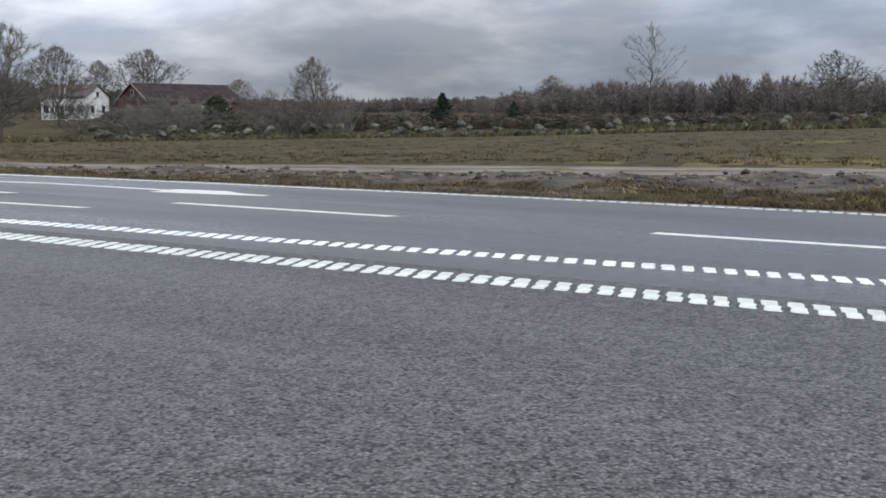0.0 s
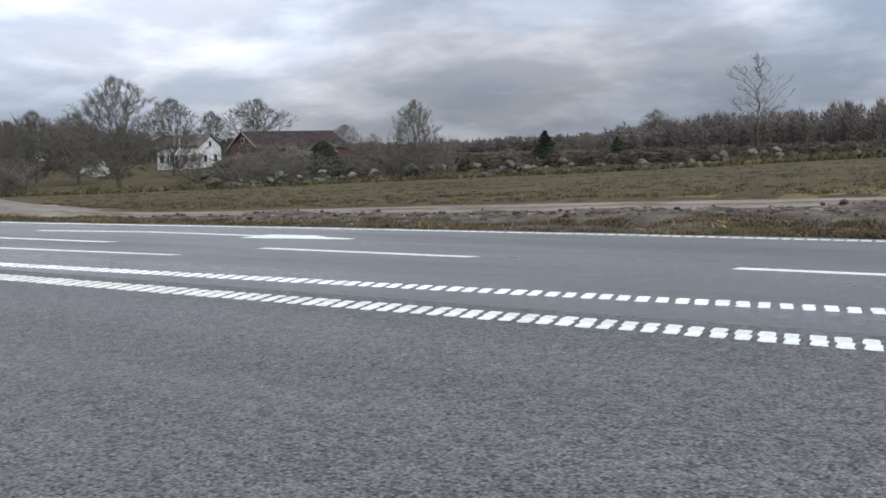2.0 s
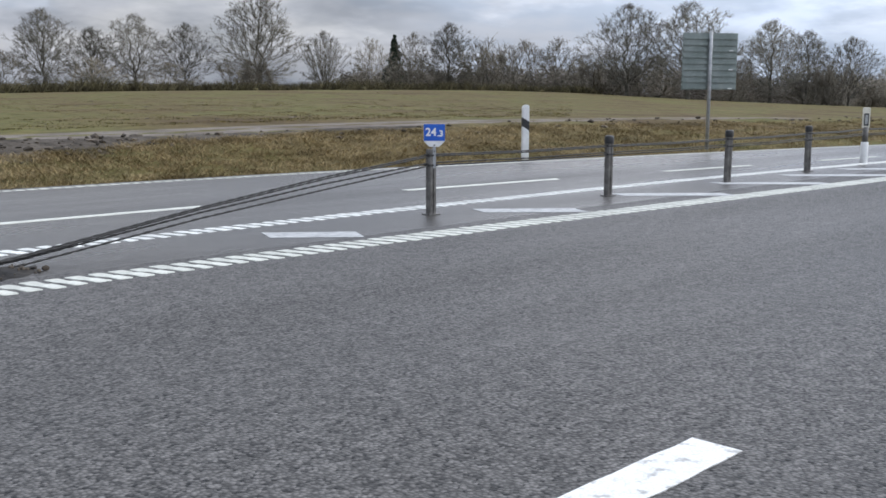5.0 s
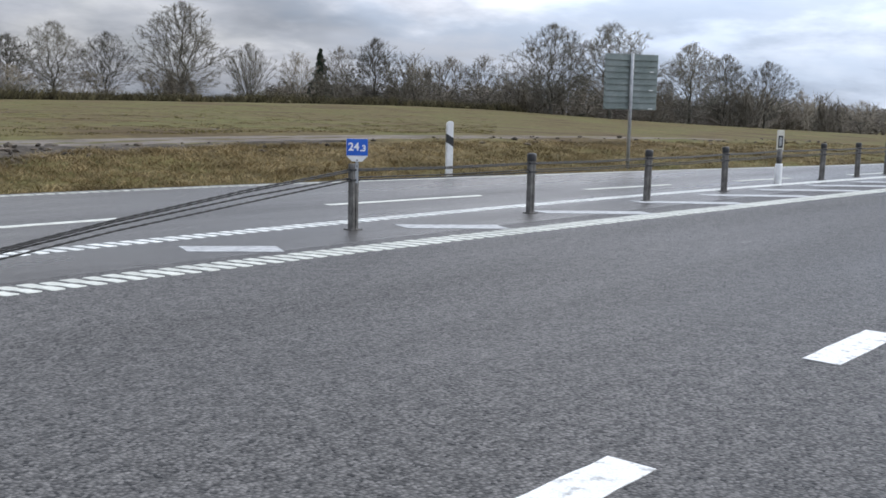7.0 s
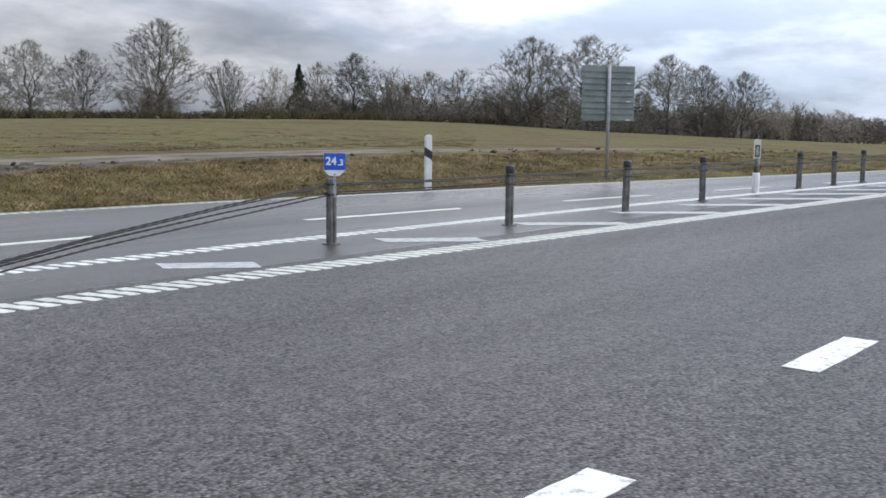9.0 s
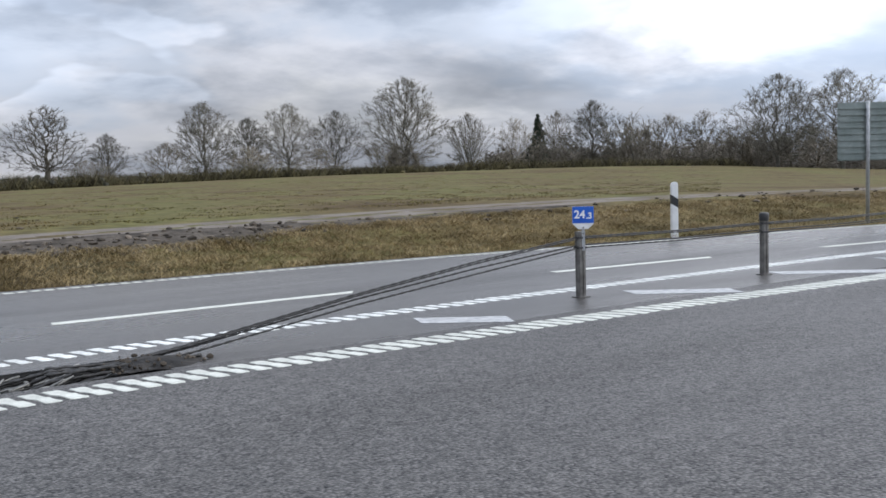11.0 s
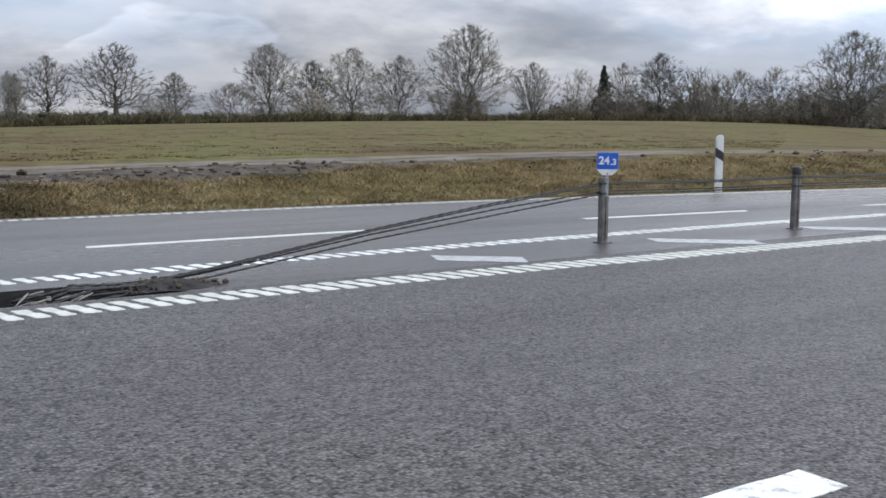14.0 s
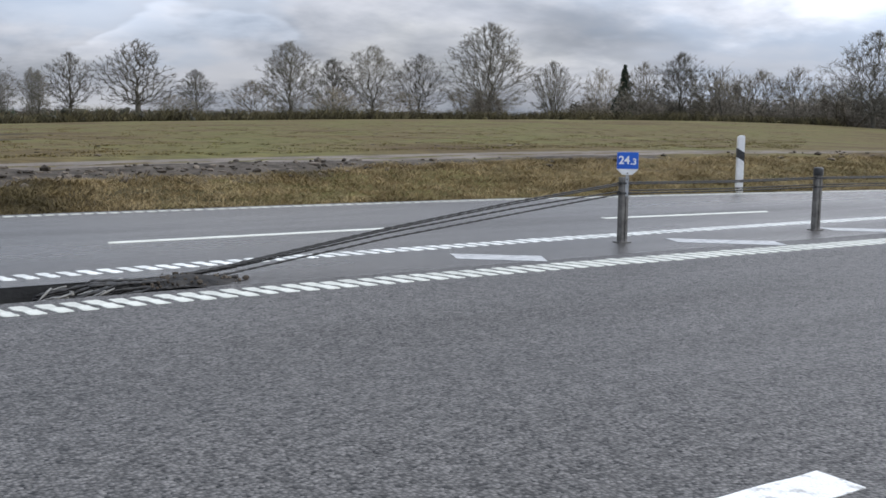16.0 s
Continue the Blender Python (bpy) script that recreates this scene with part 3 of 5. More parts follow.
painted("lane_arrow", [(-20.0, 7.75), (-14.0, 8.36), (-10.15, 8.62), (-10.05, 8.74), (-14.0, 8.52), (-20.0, 7.9)], PAINT, "narrow white guide stroke on the asphalt", up=0.005)


rumble_line("median_line", "white rumble line of raised stripes beside the median", NEAR_LINE, 0.154, 0.33, 0.102, 0.042, (-11, 15), (-55, 75))
rumble_line("median_line", "narrow white rumble line of raised stripes", FAR_LINE, 0.156, 0.25, 0.098, 0.028, (-11, 17), (-55, 75), PAINT_DULL)
rumble_line("verge_line", "thin white rumble line along the grass verge", EDGE_LINE, 0.156, 0.11, 0.118, 0.004, (-12, 15), (-55, 75))


# ---- the median: pole, trench, cable barrier ----
def build_pole():
    t = thing("sign_pole", "tall grey steel pole with blue and white reflective sleeves", "pole", (0.39, 7.21, 0))
    r = 0.0395
    tube = part("tube", lathe([(r - 0.003, 0.0), (r - 0.002, 3.2), (r - 0.006, 3.21)], 20), GALV, t, "bare grey steel tube", True)
    z = 0.262
    spans = [(WHITE, 0.255), (BLUE, 0.178), (WHITE, 0.255), (BLUE, 0.178), (WHITE, 0.255), (BLUE, 0.178), (WHITE, 0.255)]
    for mat, h in spans:
        name = "white_sleeve" if mat == WHITE else "blue_sleeve"
        part(name, lathe([(r + 0.001, z + 0.001), (r + 0.003, z + 0.005), (r + 0.003, z + h - 0.005), (r + 0.001, z + h - 0.001)], 20), mat, t, "white reflective sleeve" if mat == WHITE else "blue reflective sleeve", True)
        z += h
    part("seam", box(0.006, 0.005, z - 0.262 - 0.01, (0.004, -r - 0.003, (z + 0.262) / 2), 0.001), GALV, t, "thin pale seam strip")
    part("clamp_ring", lathe([(r, z), (r + 0.009, z + 0.003), (r + 0.009, z + 0.03), (r, z + 0.034)], 20), CAP, t, "black clamp ring", True)
    part("clamp_ring", lathe([(r, z + 0.36), (r + 0.009, z + 0.363), (r + 0.009, z + 0.39), (r, z + 0.394)], 20), CAP, t, "black clamp ring", True)
    part("side_bar", box(0.02, 0.02, 0.5, (-0.062, 0, z + 0.40), 0.004), STEEL, t)
    part("foot_collar", lathe([(r + 0.012, 0.0), (r + 0.012, 0.012), (r + 0.002, 0.02)], 20), STEEL, t, "dark steel foot collar", True)
    part("base_plate", lathe([(0.075, 0.0), (0.075, 0.005), (0.065, 0.008)], 8), STEEL, t, "flat dark base plate")
    for k in range(4):
        a = math.pi / 4 + k * math.pi / 2
        part("bolt", lathe([(0.011, 0.006), (0.011, 0.016), (0.006, 0.02)], 6, (0.058 * math.cos(a), 0.058 * math.sin(a), 0)), STEEL, t)
    return t


def build_trench():
    x0, x1, y0, y1 = TRENCH
    t = thing("anchor_pit", "open cable anchor pit in the median with a dark concrete wall", "pit", kind="structure")
    d = 0.42
    bm = bmesh.new()
    for (sx, sy, px, py) in ((x1 - x0, 0.05, (x0 + x1) / 2, y1 + 0.027), (x1 - x0, 0.05, (x0 + x1) / 2, y0 - 0.027), (0.05, y1 - y0 + 0.11, x0 - 0.027, (y0 + y1) / 2), (0.05, y1 - y0 + 0.11, x1 + 0.027, (y0 + y1) / 2)):
        bmesh.ops.create_cube(bm, size=1, matrix=Matrix.Translation((px, py, -d / 2 - 0.006)) @ Matrix.Diagonal((sx, sy, d, 1)))
    # the wall's colour carries the shade of the recess
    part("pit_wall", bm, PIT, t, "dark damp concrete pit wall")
    # fill that climbs out of the pit at its end
    bm = bmesh.new()
    rng = random.Random(4)
    nx, ny = 34, 12
    grid = []
    for i in range(nx + 1):
        row = []
        for j in range(ny + 1):
            u, v = i / nx, j / ny
            x, y = x0 + (x1 - x0) * u, y0 + (y1 - y0) * v
            rise = -0.40 + 0.36 * max(0, (u - 0.50) / 0.50) ** 1.2
            ridge = 0.09 * math.exp(-((u - 0.9) / 0.10) ** 2) * math.exp(-((v - 0.5) / 0.32) ** 2)
            z = rise + ridge + 0.035 * noise.noise((x * 9, y * 9, 0)) + 0.10 * max(0, 0.16 - v)
            row.append(bm.verts.new((x, y, z)))
        grid.append(row)
    for i in range(nx):
        for j in range(ny):
            bm.faces.new((grid[i][j], grid[i + 1][j], grid[i + 1][j + 1], grid[i][j + 1]))
    part("earth_fill", bm, WET_SHADED_EARTH, t, "dark loose earth", True)
    # spilled dirt on the asphalt beyond the pit
    bm = bmesh.new()
    n = 28
    mid = bm.verts.new((2.78, 7.10, 0.06))
    inner = [bm.verts.new((2.78 + 0.17 * math.cos(k * 2 * math.pi / n), 7.10 + 0.15 * math.sin(k * 2 * math.pi / n), 0.035 + rng.uniform(-0.008, 0.008))) for k in range(n)]
    outer = []
    for k in range(n):
        a = k * 2 * math.pi / n
        q = 1 + rng.uniform(-0.18, 0.18)
        outer.append(bm.verts.new((2.78 + 0.36 * q * math.cos(a), 7.10 + 0.27 * q * math.sin(a), 0.001)))
    for k in range(n):
        j = (k + 1) % n
        bm.faces.new((mid, inner[k], inner[j]))
        bm.faces.new((inner[k], outer[k], outer[j], inner[j]))
    part("spilled_earth", bm, WET_SHADED_EARTH, t, "thin heap of spilled earth", True)
    lumps = bmesh.new()
    for _ in range(90):
        r = abs(rng.gauss(0, 0.009)) + 0.004
        px, py = 2.70 + rng.gauss(0, 0.19), 7.08 + rng.gauss(0, 0.13)
        hump = max(0.0, 0.045 - 0.09 * math.hypot(px - 2.76, py - 7.1))
        bmesh.ops.create_icosphere(lumps, subdivisions=1, radius=r, matrix=pose(px, py, hump + 0.3 * r, rng.uniform(0, 90), 0, rng.uniform(0, 90)) @ Matrix.Diagonal((1.3, 1, 0.7, 1)))
    tagged(part("earth_lumps", lumps, SOIL, t, "small earth lumps"), kind="stuff")
    return t


def wire(name, points, radius, mat, parent, label=""):
    """A round rope along points, with a slight lay of strands."""
    bm = bmesh.new()
    pts = []
    for a, b in zip(points, points[1:]):
        k = max(2, int((Vector(b) - Vector(a)).length / 0.026))
        pts += [Vector(a).lerp(Vector(b), i / k) for i in range(k)]
    pts.append(Vector(points[-1]))
    sides, rings = 7, []
    for i, p in enumerate(pts):
        d = (pts[min(i + 1, len(pts) - 1)] - pts[max(i - 1, 0)]).normalized()
        u = d.cross(Vector((0, 0, 1)))
        u = u.normalized() if u.length > 1e-4 else Vector((1, 0, 0))
        w = d.cross(u)
        ring = []
        for k in range(sides):
            t = 2 * math.pi * k / sides
            r = radius * (1 + 0.34 * math.cos(2 * t + i * 1.45))
            ring.append(bm.verts.new(p + r * (math.cos(t) * u + math.sin(t) * w)))
        rings.append(ring)
    for p, q in zip(rings, rings[1:]):
        for k in range(sides):
            bm.faces.new((p[k], p[(k + 1) % sides], q[(k + 1) % sides], q[k]))
    bm.faces.new(rings[0][::-1])
    bm.faces.new(rings[-1])
    bmesh.ops.recalc_face_normals(bm, faces=bm.faces[:])
    return part(name, bm, mat, parent, label, True)


POSTS = [(7.40, 7.50), (10.27, 7.38), (13.07, 7.37), (15.87, 7.53), (18.64, 7.78), (20.6, 7.70), (22.4, 7.62), (24.3, 7.62), (26.2, 7.58), (28.2, 7.48), (30.2, 7.35), (32.2, 7.2), (34.2, 7.0), (36.2, 6.8)]


def build_post(with_cap=True):
    t = thing("barrier_post", "weathered grey steel cable barrier post with a black cap", "barrier post", group="cable barrier posts")
    h = 0.66
    # a folded sheet profile, open at the back, as a squashed tube with a slot
    prof = [(-0.045, 0.028), (-0.052, 0.012), (-0.052, -0.018), (-0.036, -0.034), (-0.008, -0.036), (-0.006, -0.028), (0.006, -0.028), (0.008, -0.036), (0.036, -0.034), (0.052, -0.018), (0.052, 0.012), (0.045, 0.028)]
    bm = bmesh.new()
    low = [bm.verts.new((x, y, 0.0)) for x, y in prof]
    top = [bm.verts.new((x, y, h)) for x, y in prof]
    for k in range(len(prof)):
        j = (k + 1) % len(prof)
        bm.faces.new((low[k], low[j], top[j], top[k]))
    bm.faces.new(top)
    bm.faces.new(low[::-1])
    bmesh.ops.recalc_face_normals(bm, faces=bm.faces[:])
    part("shaft", bm, STEEL, t, "grey steel shaft")
    part("base_plate", box(0.15, 0.12, 0.012, (0, 0, 0.006), 0.003), STEEL, t, "dark steel base plate")
    for z in (0.50, 0.60):
        part("cable_clip", box(0.118, 0.085, 0.022, (0, 0, z), 0.004), CAP, t, "dark cable clip")
    if with_cap:
        part("cap", lathe([(0.058, h - 0.03), (0.062, h - 0.02), (0.062, h + 0.045), (0.055, h + 0.06), (0.03, h + 0.064)], 16, flat=0.8), CAP, t, "black plastic cap", True)
    return t


def build_text(name, body, size, at, parent, mat):
    cu = bpy.data.curves.new(name, "FONT")
    cu.body, cu.size, cu.extrude, cu.align_x, cu.align_y = body, size, 0.0008, "CENTER", "CENTER"
    cu.offset = 0.0026
    cu.materials.append(mat)
    ob = new(name, cu)
    ob.parent = parent
    ob.matrix_basis = at
    return ob


def build_marker():
    """The small blue plate on the first post."""
    t = thing("distance_marker", "small blue plate reading 24.3, clamped to a barrier post", "sign", (7.40, 7.455, 0.0), -40)
    w, z0, z1 = 0.106, 0.685, 0.910
    plate = part("backing", prism([(-w, z0 + 0.055), (-0.05, z0), (0.05, z0), (w, z0 + 0.055), (w, z1), (-w, z1)], -0.006, 0.0, None, 0.002), WHITE, t, "white backing with cut corners")
    part("blue_face", prism([(-w + 0.001, z0 + 0.060), (w - 0.001, z0 + 0.060), (w - 0.001, z1 - 0.001), (-w + 0.001, z1 - 0.001)], -0.009, -0.0065), BLUE, t, "blue reflective face")
    build_text("big_digits", "24", 0.110, pose(-0.034, -0.0105, 0.828, 90, 0, 0), t, LETTER)
    build_text("small_digit", ".3", 0.084, pose(0.058, -0.0105, 0.815, 90, 0, 0), t, LETTER)
    part("bracket", box(0.03, 0.010, 0.26, (0.0, 0.007, 0.60), 0.002), GALV, t, "pale steel bracket")
    for z in (0.70, 0.64):
        part("screw", lathe([(0.008, 0), (0.008, 0.004), (0.005, 0.006)], 8, (0, 0, 0)), STEEL, t).matrix_basis = pose(0, -0.007 if z > 0.68 else 0.0, z, 90, 0, 0)
    return t


def build_delineator():
    t = thing("delineator_post", "white plastic delineator post with a slanted black band", "delineator post", (14.80, 12.48, ground_z(14.80, 12.48) - 0.04), -32)
    w, d, h = 0.062, 0.048, 1.06
    side = [(-w, 0), (w, 0), (w, h - 0.02), (w * 0.55, h), (-w * 0.6, h - 0.01), (-w, h - 0.05)]
    part("body", prism(side, -d, d, None, 0.012), WHITE, t, "white hollow body")
    part("black_band", prism([(-w - 0.002, 0.66), (w + 0.002, 0.58), (w + 0.002, 0.75), (-w - 0.002, 0.83)], -d - 0.002, d + 0.002, None, 0.004), CAP, t, "slanted black band")
    part("reflector", box(0.05, 0.004, 0.13, (0, d + 0.004, 0.70), 0.001), REFLECT, t, "grey reflector")
    return t


def build_rail_delineator():
    """The delineator that rides on the fifth barrier post."""
    x, y = POSTS[4]
    t = thing("delineator_post", "cream delineator with a framed reflector over a white sleeve", "delineator post", (x, y - 0.002, 0), -62)
    part("sleeve", lathe([(0.062, 0.0), (0.066, 0.01), (0.066, 0.36), (0.060, 0.37)], 16), WHITE, t, "white plastic sleeve", True)
    part("shaft", lathe([(0.05, 0.36), (0.05, 0.64)], 12), STEEL, t, "dark steel shaft", True)
    part("body", box(0.125, 0.07, 0.37, (0, 0, 0.80), 0.012), CREAM, t, "cream plastic head")
    part("reflector_frame", box(0.082, 0.010, 0.22, (0, -0.036, 0.77), 0.004), CAP, t, "black reflector frame")
    part("reflector", box(0.048, 0.008, 0.17, (0, -0.040, 0.77), 0.003), REFLECT, t, "pale reflector")
    return t


def build_back_sign():
    """A large sign seen from behind: ribbed sheet on one pole."""
    gx, gy = 20.14, 11.84
    t = thing("road_sign", "back of a large ribbed grey-green road sign on a pole", "road sign", (gx, gy, 0.0), -32.6)
    g = -0.05
    part("pole", lathe([(0.038, g), (0.038, 2.52), (0.03, 2.53)], 16, (0.0, -0.03, 0)), GALV, t, "grey steel pole", True)
    part("panel", box(1.28, 0.004, 1.20, (0.02, 0.036, 1.905), 0.0), SHEET, t, "grey-green sheet")
    for k in range(9):
        part("rib", prism([(-0.61, 0), (0.65, 0), (0.65, 0.062), (-0.61, 0.062)], 0.006, 0.033, Matrix.Translation((0, 0, 1.318 + 0.131 * k)), 0.010), SHEET, t, "folded stiffening rib")
    for k in range(3):
        part("clamp", box(0.10, 0.05, 0.03, (0.0, -0.03, 1.42 + 0.40 * k), 0.006), GALV, t)
        part("edge_clip", box(0.10, 0.02, 0.02, (0.50, 0.006, 1.33 + 0.40 * k), 0.003), WHITE, t, "bright edge clip")
    return t


pole = build_pole()
pit = build_trench()
post = build_post()
post.matrix_basis = pose(*POSTS[1], 0, 0, 0, -8)
for k, (x, y) in enumerate(POSTS):
    if k not in (0, 1, 4):
        copy_thing(post, pose(x, y, 0, 0, 0.6 * (k % 3 - 1), -8 - 5 * min(k, 6)))
first = build_post(False)
first.matrix_basis = pose(*POSTS[0], 0, 0, 0, -4)
tagged(first, "weathered grey steel barrier post that carries a blue plate")
build_marker()
build_delineator()
build_rail_delineator()
build_back_sign()


def build_cables():
    """Four ropes from the pit up to the first post and on along the posts."""
    t = thing("cable_barrier", "four dark steel wire ropes rising from the pit to the posts", "cable barrier")
    for z, side, sag in ((0.606, 1, 0.0), (0.592, -1, 0.004), (0.524, 1, 0.0), (0.500, -1, 0.030)):
        off, low = 0.009 * side, z - 0.60
        x0, y0 = POSTS[0]
        pts = [(1.80 - 0.2 * side, 7.10 + off, -0.10), (2.45, 7.14 + off, 0.02 + 0.2 * low), (3.10, 7.20 + off, 0.085 + 0.3 * low - sag), (4.60, 7.32 + off, 0.295 + 0.5 * low - sag), (6.0, 7.42 + off, 0.462 + 0.75 * low - sag), (x0, y0 + off, z)]
        for (ax, ay), (bx, by) in zip(POSTS, POSTS[1:]):
            pts.append(((ax + bx) / 2, (ay + by) / 2 + off, z - 0.012))
            pts.append((bx, by + off, z))
        wire("wire_rope", pts, 0.0072, CABLE, t, "twisted dark wire rope")
    return t


def build_tangle():
    """Rope ends, eyes and threaded rods in the pit."""
    t = thing("anchor_cables", "tangle of dark cable ends and threaded rods in the pit", "cables")
    rng = random.Random(11)
    for k in range(14):
        y = 6.93 + 0.033 * k
        a = (1.72 + rng.uniform(-0.05, 0.5), y, -0.07 + rng.uniform(-0.05, 0.02))
        b = (2.15 + rng.uniform(-0.1, 0.3), y + rng.uniform(-0.08, 0.08), -0.005 + rng.uniform(-0.04, 0.04))
        c = (2.75 + rng.uniform(-0.1, 0.4), y + rng.uniform(-0.06, 0.06), 0.0 + rng.uniform(-0.04, 0.04))
        wire("cable_end", [a, b, c], 0.012, CABLE, t, "dark cable end")
    for k in range(12):
        x, y = 1.66 + rng.uniform(0, 0.55), 6.93 + 0.038 * k
        a = (x, y, -0.05 + rng.uniform(-0.03, 0.03))
        b = (x + rng.uniform(0.10, 0.26), y + rng.uniform(-0.08, 0.08), -0.01 + rng.uniform(-0.04, 0.03))
        wire("threaded_rod", [a, b], 0.0075, STEEL_PALE, t, "pale threaded rod")
    for k in range(6):
        x, y = 1.68 + 0.06 * k + rng.uniform(0, 0.1), 6.95 + 0.07 * k
        part("nut", lathe([(0.016, 0), (0.016, 0.016)], 6, (x, y, -0.04)), STEEL_PALE, t, "pale steel nut")
    return t


build_cables()
build_tangle()


# ---- the verge ----
def clumps(name, label, category, spots, mat, rng):
    """Rough lumps joined into one mesh."""
    bm0 = bmesh.new()
    bmesh.ops.create_icosphere(bm0, subdivisions=1, radius=1)
    vs = np.array([v.co[:] for v in bm0.verts])
    fs = [tuple(v.index for v in f.verts) for f in bm0.faces]
    bm0.free()
    verts, faces = [], []
    for x, y, r, flat in spots:
        s = len(verts)
        jig = np.array([[1 + rng.uniform(-0.35, 0.35)] for _ in vs])
        pts = vs * jig * np.array([r * rng.uniform(0.8, 1.5), r, r * flat])
        a = rng.uniform(0, 6.28)
        c, sn = math.cos(a), math.sin(a)
        z = ground_z(x, y)
        verts += [(x + c * p[0] - sn * p[1], y + sn * p[0] + c * p[1], z + p[2] + r * flat * 0.35) for p in pts]
        faces += [tuple(s + i for i in f) for f in fs]
    return tagged(new(name, mesh_of(name, verts, faces, mat)), label, category, kind="stuff")


def blades(name, label, category, count, where, height, width, mat, rng, lean=0.5, tuft=8):
    """Blades of grass in tufts, each two narrow faces."""
    verts, faces = [], []
    for _ in range(count // tuft):
        x, y = where(rng)
        z = ground_z(x, y) - 0.01
        hh = height * rng.uniform(0.45, 1.2) * (0.75 + 0.9 * abs(noise.noise((x * 0.8, y * 1.1, 2))))
        lx, ly = rng.gauss(0, 0.5), rng.gauss(0, 0.5)
        for _ in range(tuft):
            px, py = x + rng.gauss(0, 0.006 * tuft), y + rng.gauss(0, 0.005 * tuft)
            a = rng.uniform(0, 6.28)
            h = hh * rng.uniform(0.6, 1.2)
            dx, dy = (lx + rng.gauss(0, lean)) * h, (ly + rng.gauss(0, lean)) * h
            wx, wy = width * math.cos(a), width * math.sin(a)
            s = len(verts)
            verts += [(px - wx, py - wy, z), (px + wx, py + wy, z), (px + 0.45 * dx + 0.7 * wx, py + 0.45 * dy + 0.7 * wy, z + 0.62 * h), (px + 0.45 * dx - 0.7 * wx, py + 0.45 * dy - 0.7 * wy, z + 0.62 * h), (px + dx, py + dy, z + h * rng.uniform(0.7, 0.98))]
            faces += [(s, s + 1, s + 2, s + 3), (s + 3, s + 2, s + 4)]
    return tagged(new(name, mesh_of(name, verts, faces, mat)), label, category, kind="stuff")


rng = random.Random(7)


def bank_spot(r):
    x = r.triangular(-40, 50, 8)
    while x < 1 and r.random() < min(0.97, 0.35 + 0.2 * (1 - x)):
        x = r.triangular(-40, 50, 8)
    e = edge_y(x) + 0.34
    top = 15.2 + 0.5 * noise.noise((x * 0.35, 2.0, 0)) - 0.06 * max(0, -x) - 0.03 * abs(x - 8)
    top += min(0.8, 0.16 * max(0, x - 6))
    return x, e + (max(top, e + 0.6) - e) * r.random() ** 0.9


def field_spot(r):
    """The olive meadow."""
    while True:
        y = 21.2 + 60 * r.random() ** 1.7
        x = r.uniform(-0.9, 1.3) * y
        if x > -7 + 0.10 * (y - 20) + 9 * noise.noise((x * 0.11, y * 0.16, 4)) or r.random() < 0.06:
            return x, y


def stubble_spot(r):
    """The brown rough ground towards the farm."""
    while True:
        y = 20.8 + 60 * r.random() ** 1.7
        x = r.uniform(-1.5, 0.1) * y
        if x < -4 + 0.10 * (y - 20) + 9 * noise.noise((x * 0.11, y * 0.16, 4)):
            return x, y


blades("dry_grass", "dry ochre grass on the road bank", "grass", 125000, bank_spot, 0.105, 0.0048, STRAW, rng, 1.3, 20)
blades("meadow_grass", "short olive and brown meadow grass", "grass", 60000, field_spot, 0.05, 0.009, GREEN, rng, 0.9, 24)
def low_bank_spot(r):
    """The foot of the bank towards the farm."""
    x = r.triangular(-34, 4, -2)
    return x, edge_y(x) + 0.34 + (1.5 + 0.6 * noise.noise((x * 0.5, 1.0, 0))) * r.random()


blades("bank_grass", "withered brown grass at the foot of the bank", "grass", 40000, low_bank_spot, 0.08, 0.005, WITHERED, rng, 1.2, 16)
blades("rough_grass", "withered brown grass on the rough ground", "grass", 60000, stubble_spot, 0.10, 0.008, WITHERED, rng, 1.0, 16)
spots = []
for _ in range(2600):
    x = rng.uniform(-32, 48)
    if x > 9 and rng.random() < 0.8:
        continue
    spots.append((x, 15.9 + rng.gauss(0, 0.5), abs(rng.gauss(0.015, 0.025)) + 0.012, rng.uniform(0.4, 0.8)))
for _ in range(60):
    x = rng.uniform(-30, 9)
    spots.append((x, 15.8 + rng.gauss(0, 0.35), rng.uniform(0.03, 0.06), rng.uniform(0.3, 0.6)))
clumps("earth_clods", "dark earth clods along the track", "earth", spots, CLOD, rng)
clumps("field_clods", "small dark clods and molehills scattered in the meadow", "earth", [(*field_spot(rng), rng.uniform(0.03, 0.09), 0.25) for _ in range(130)], CLOD, rng)


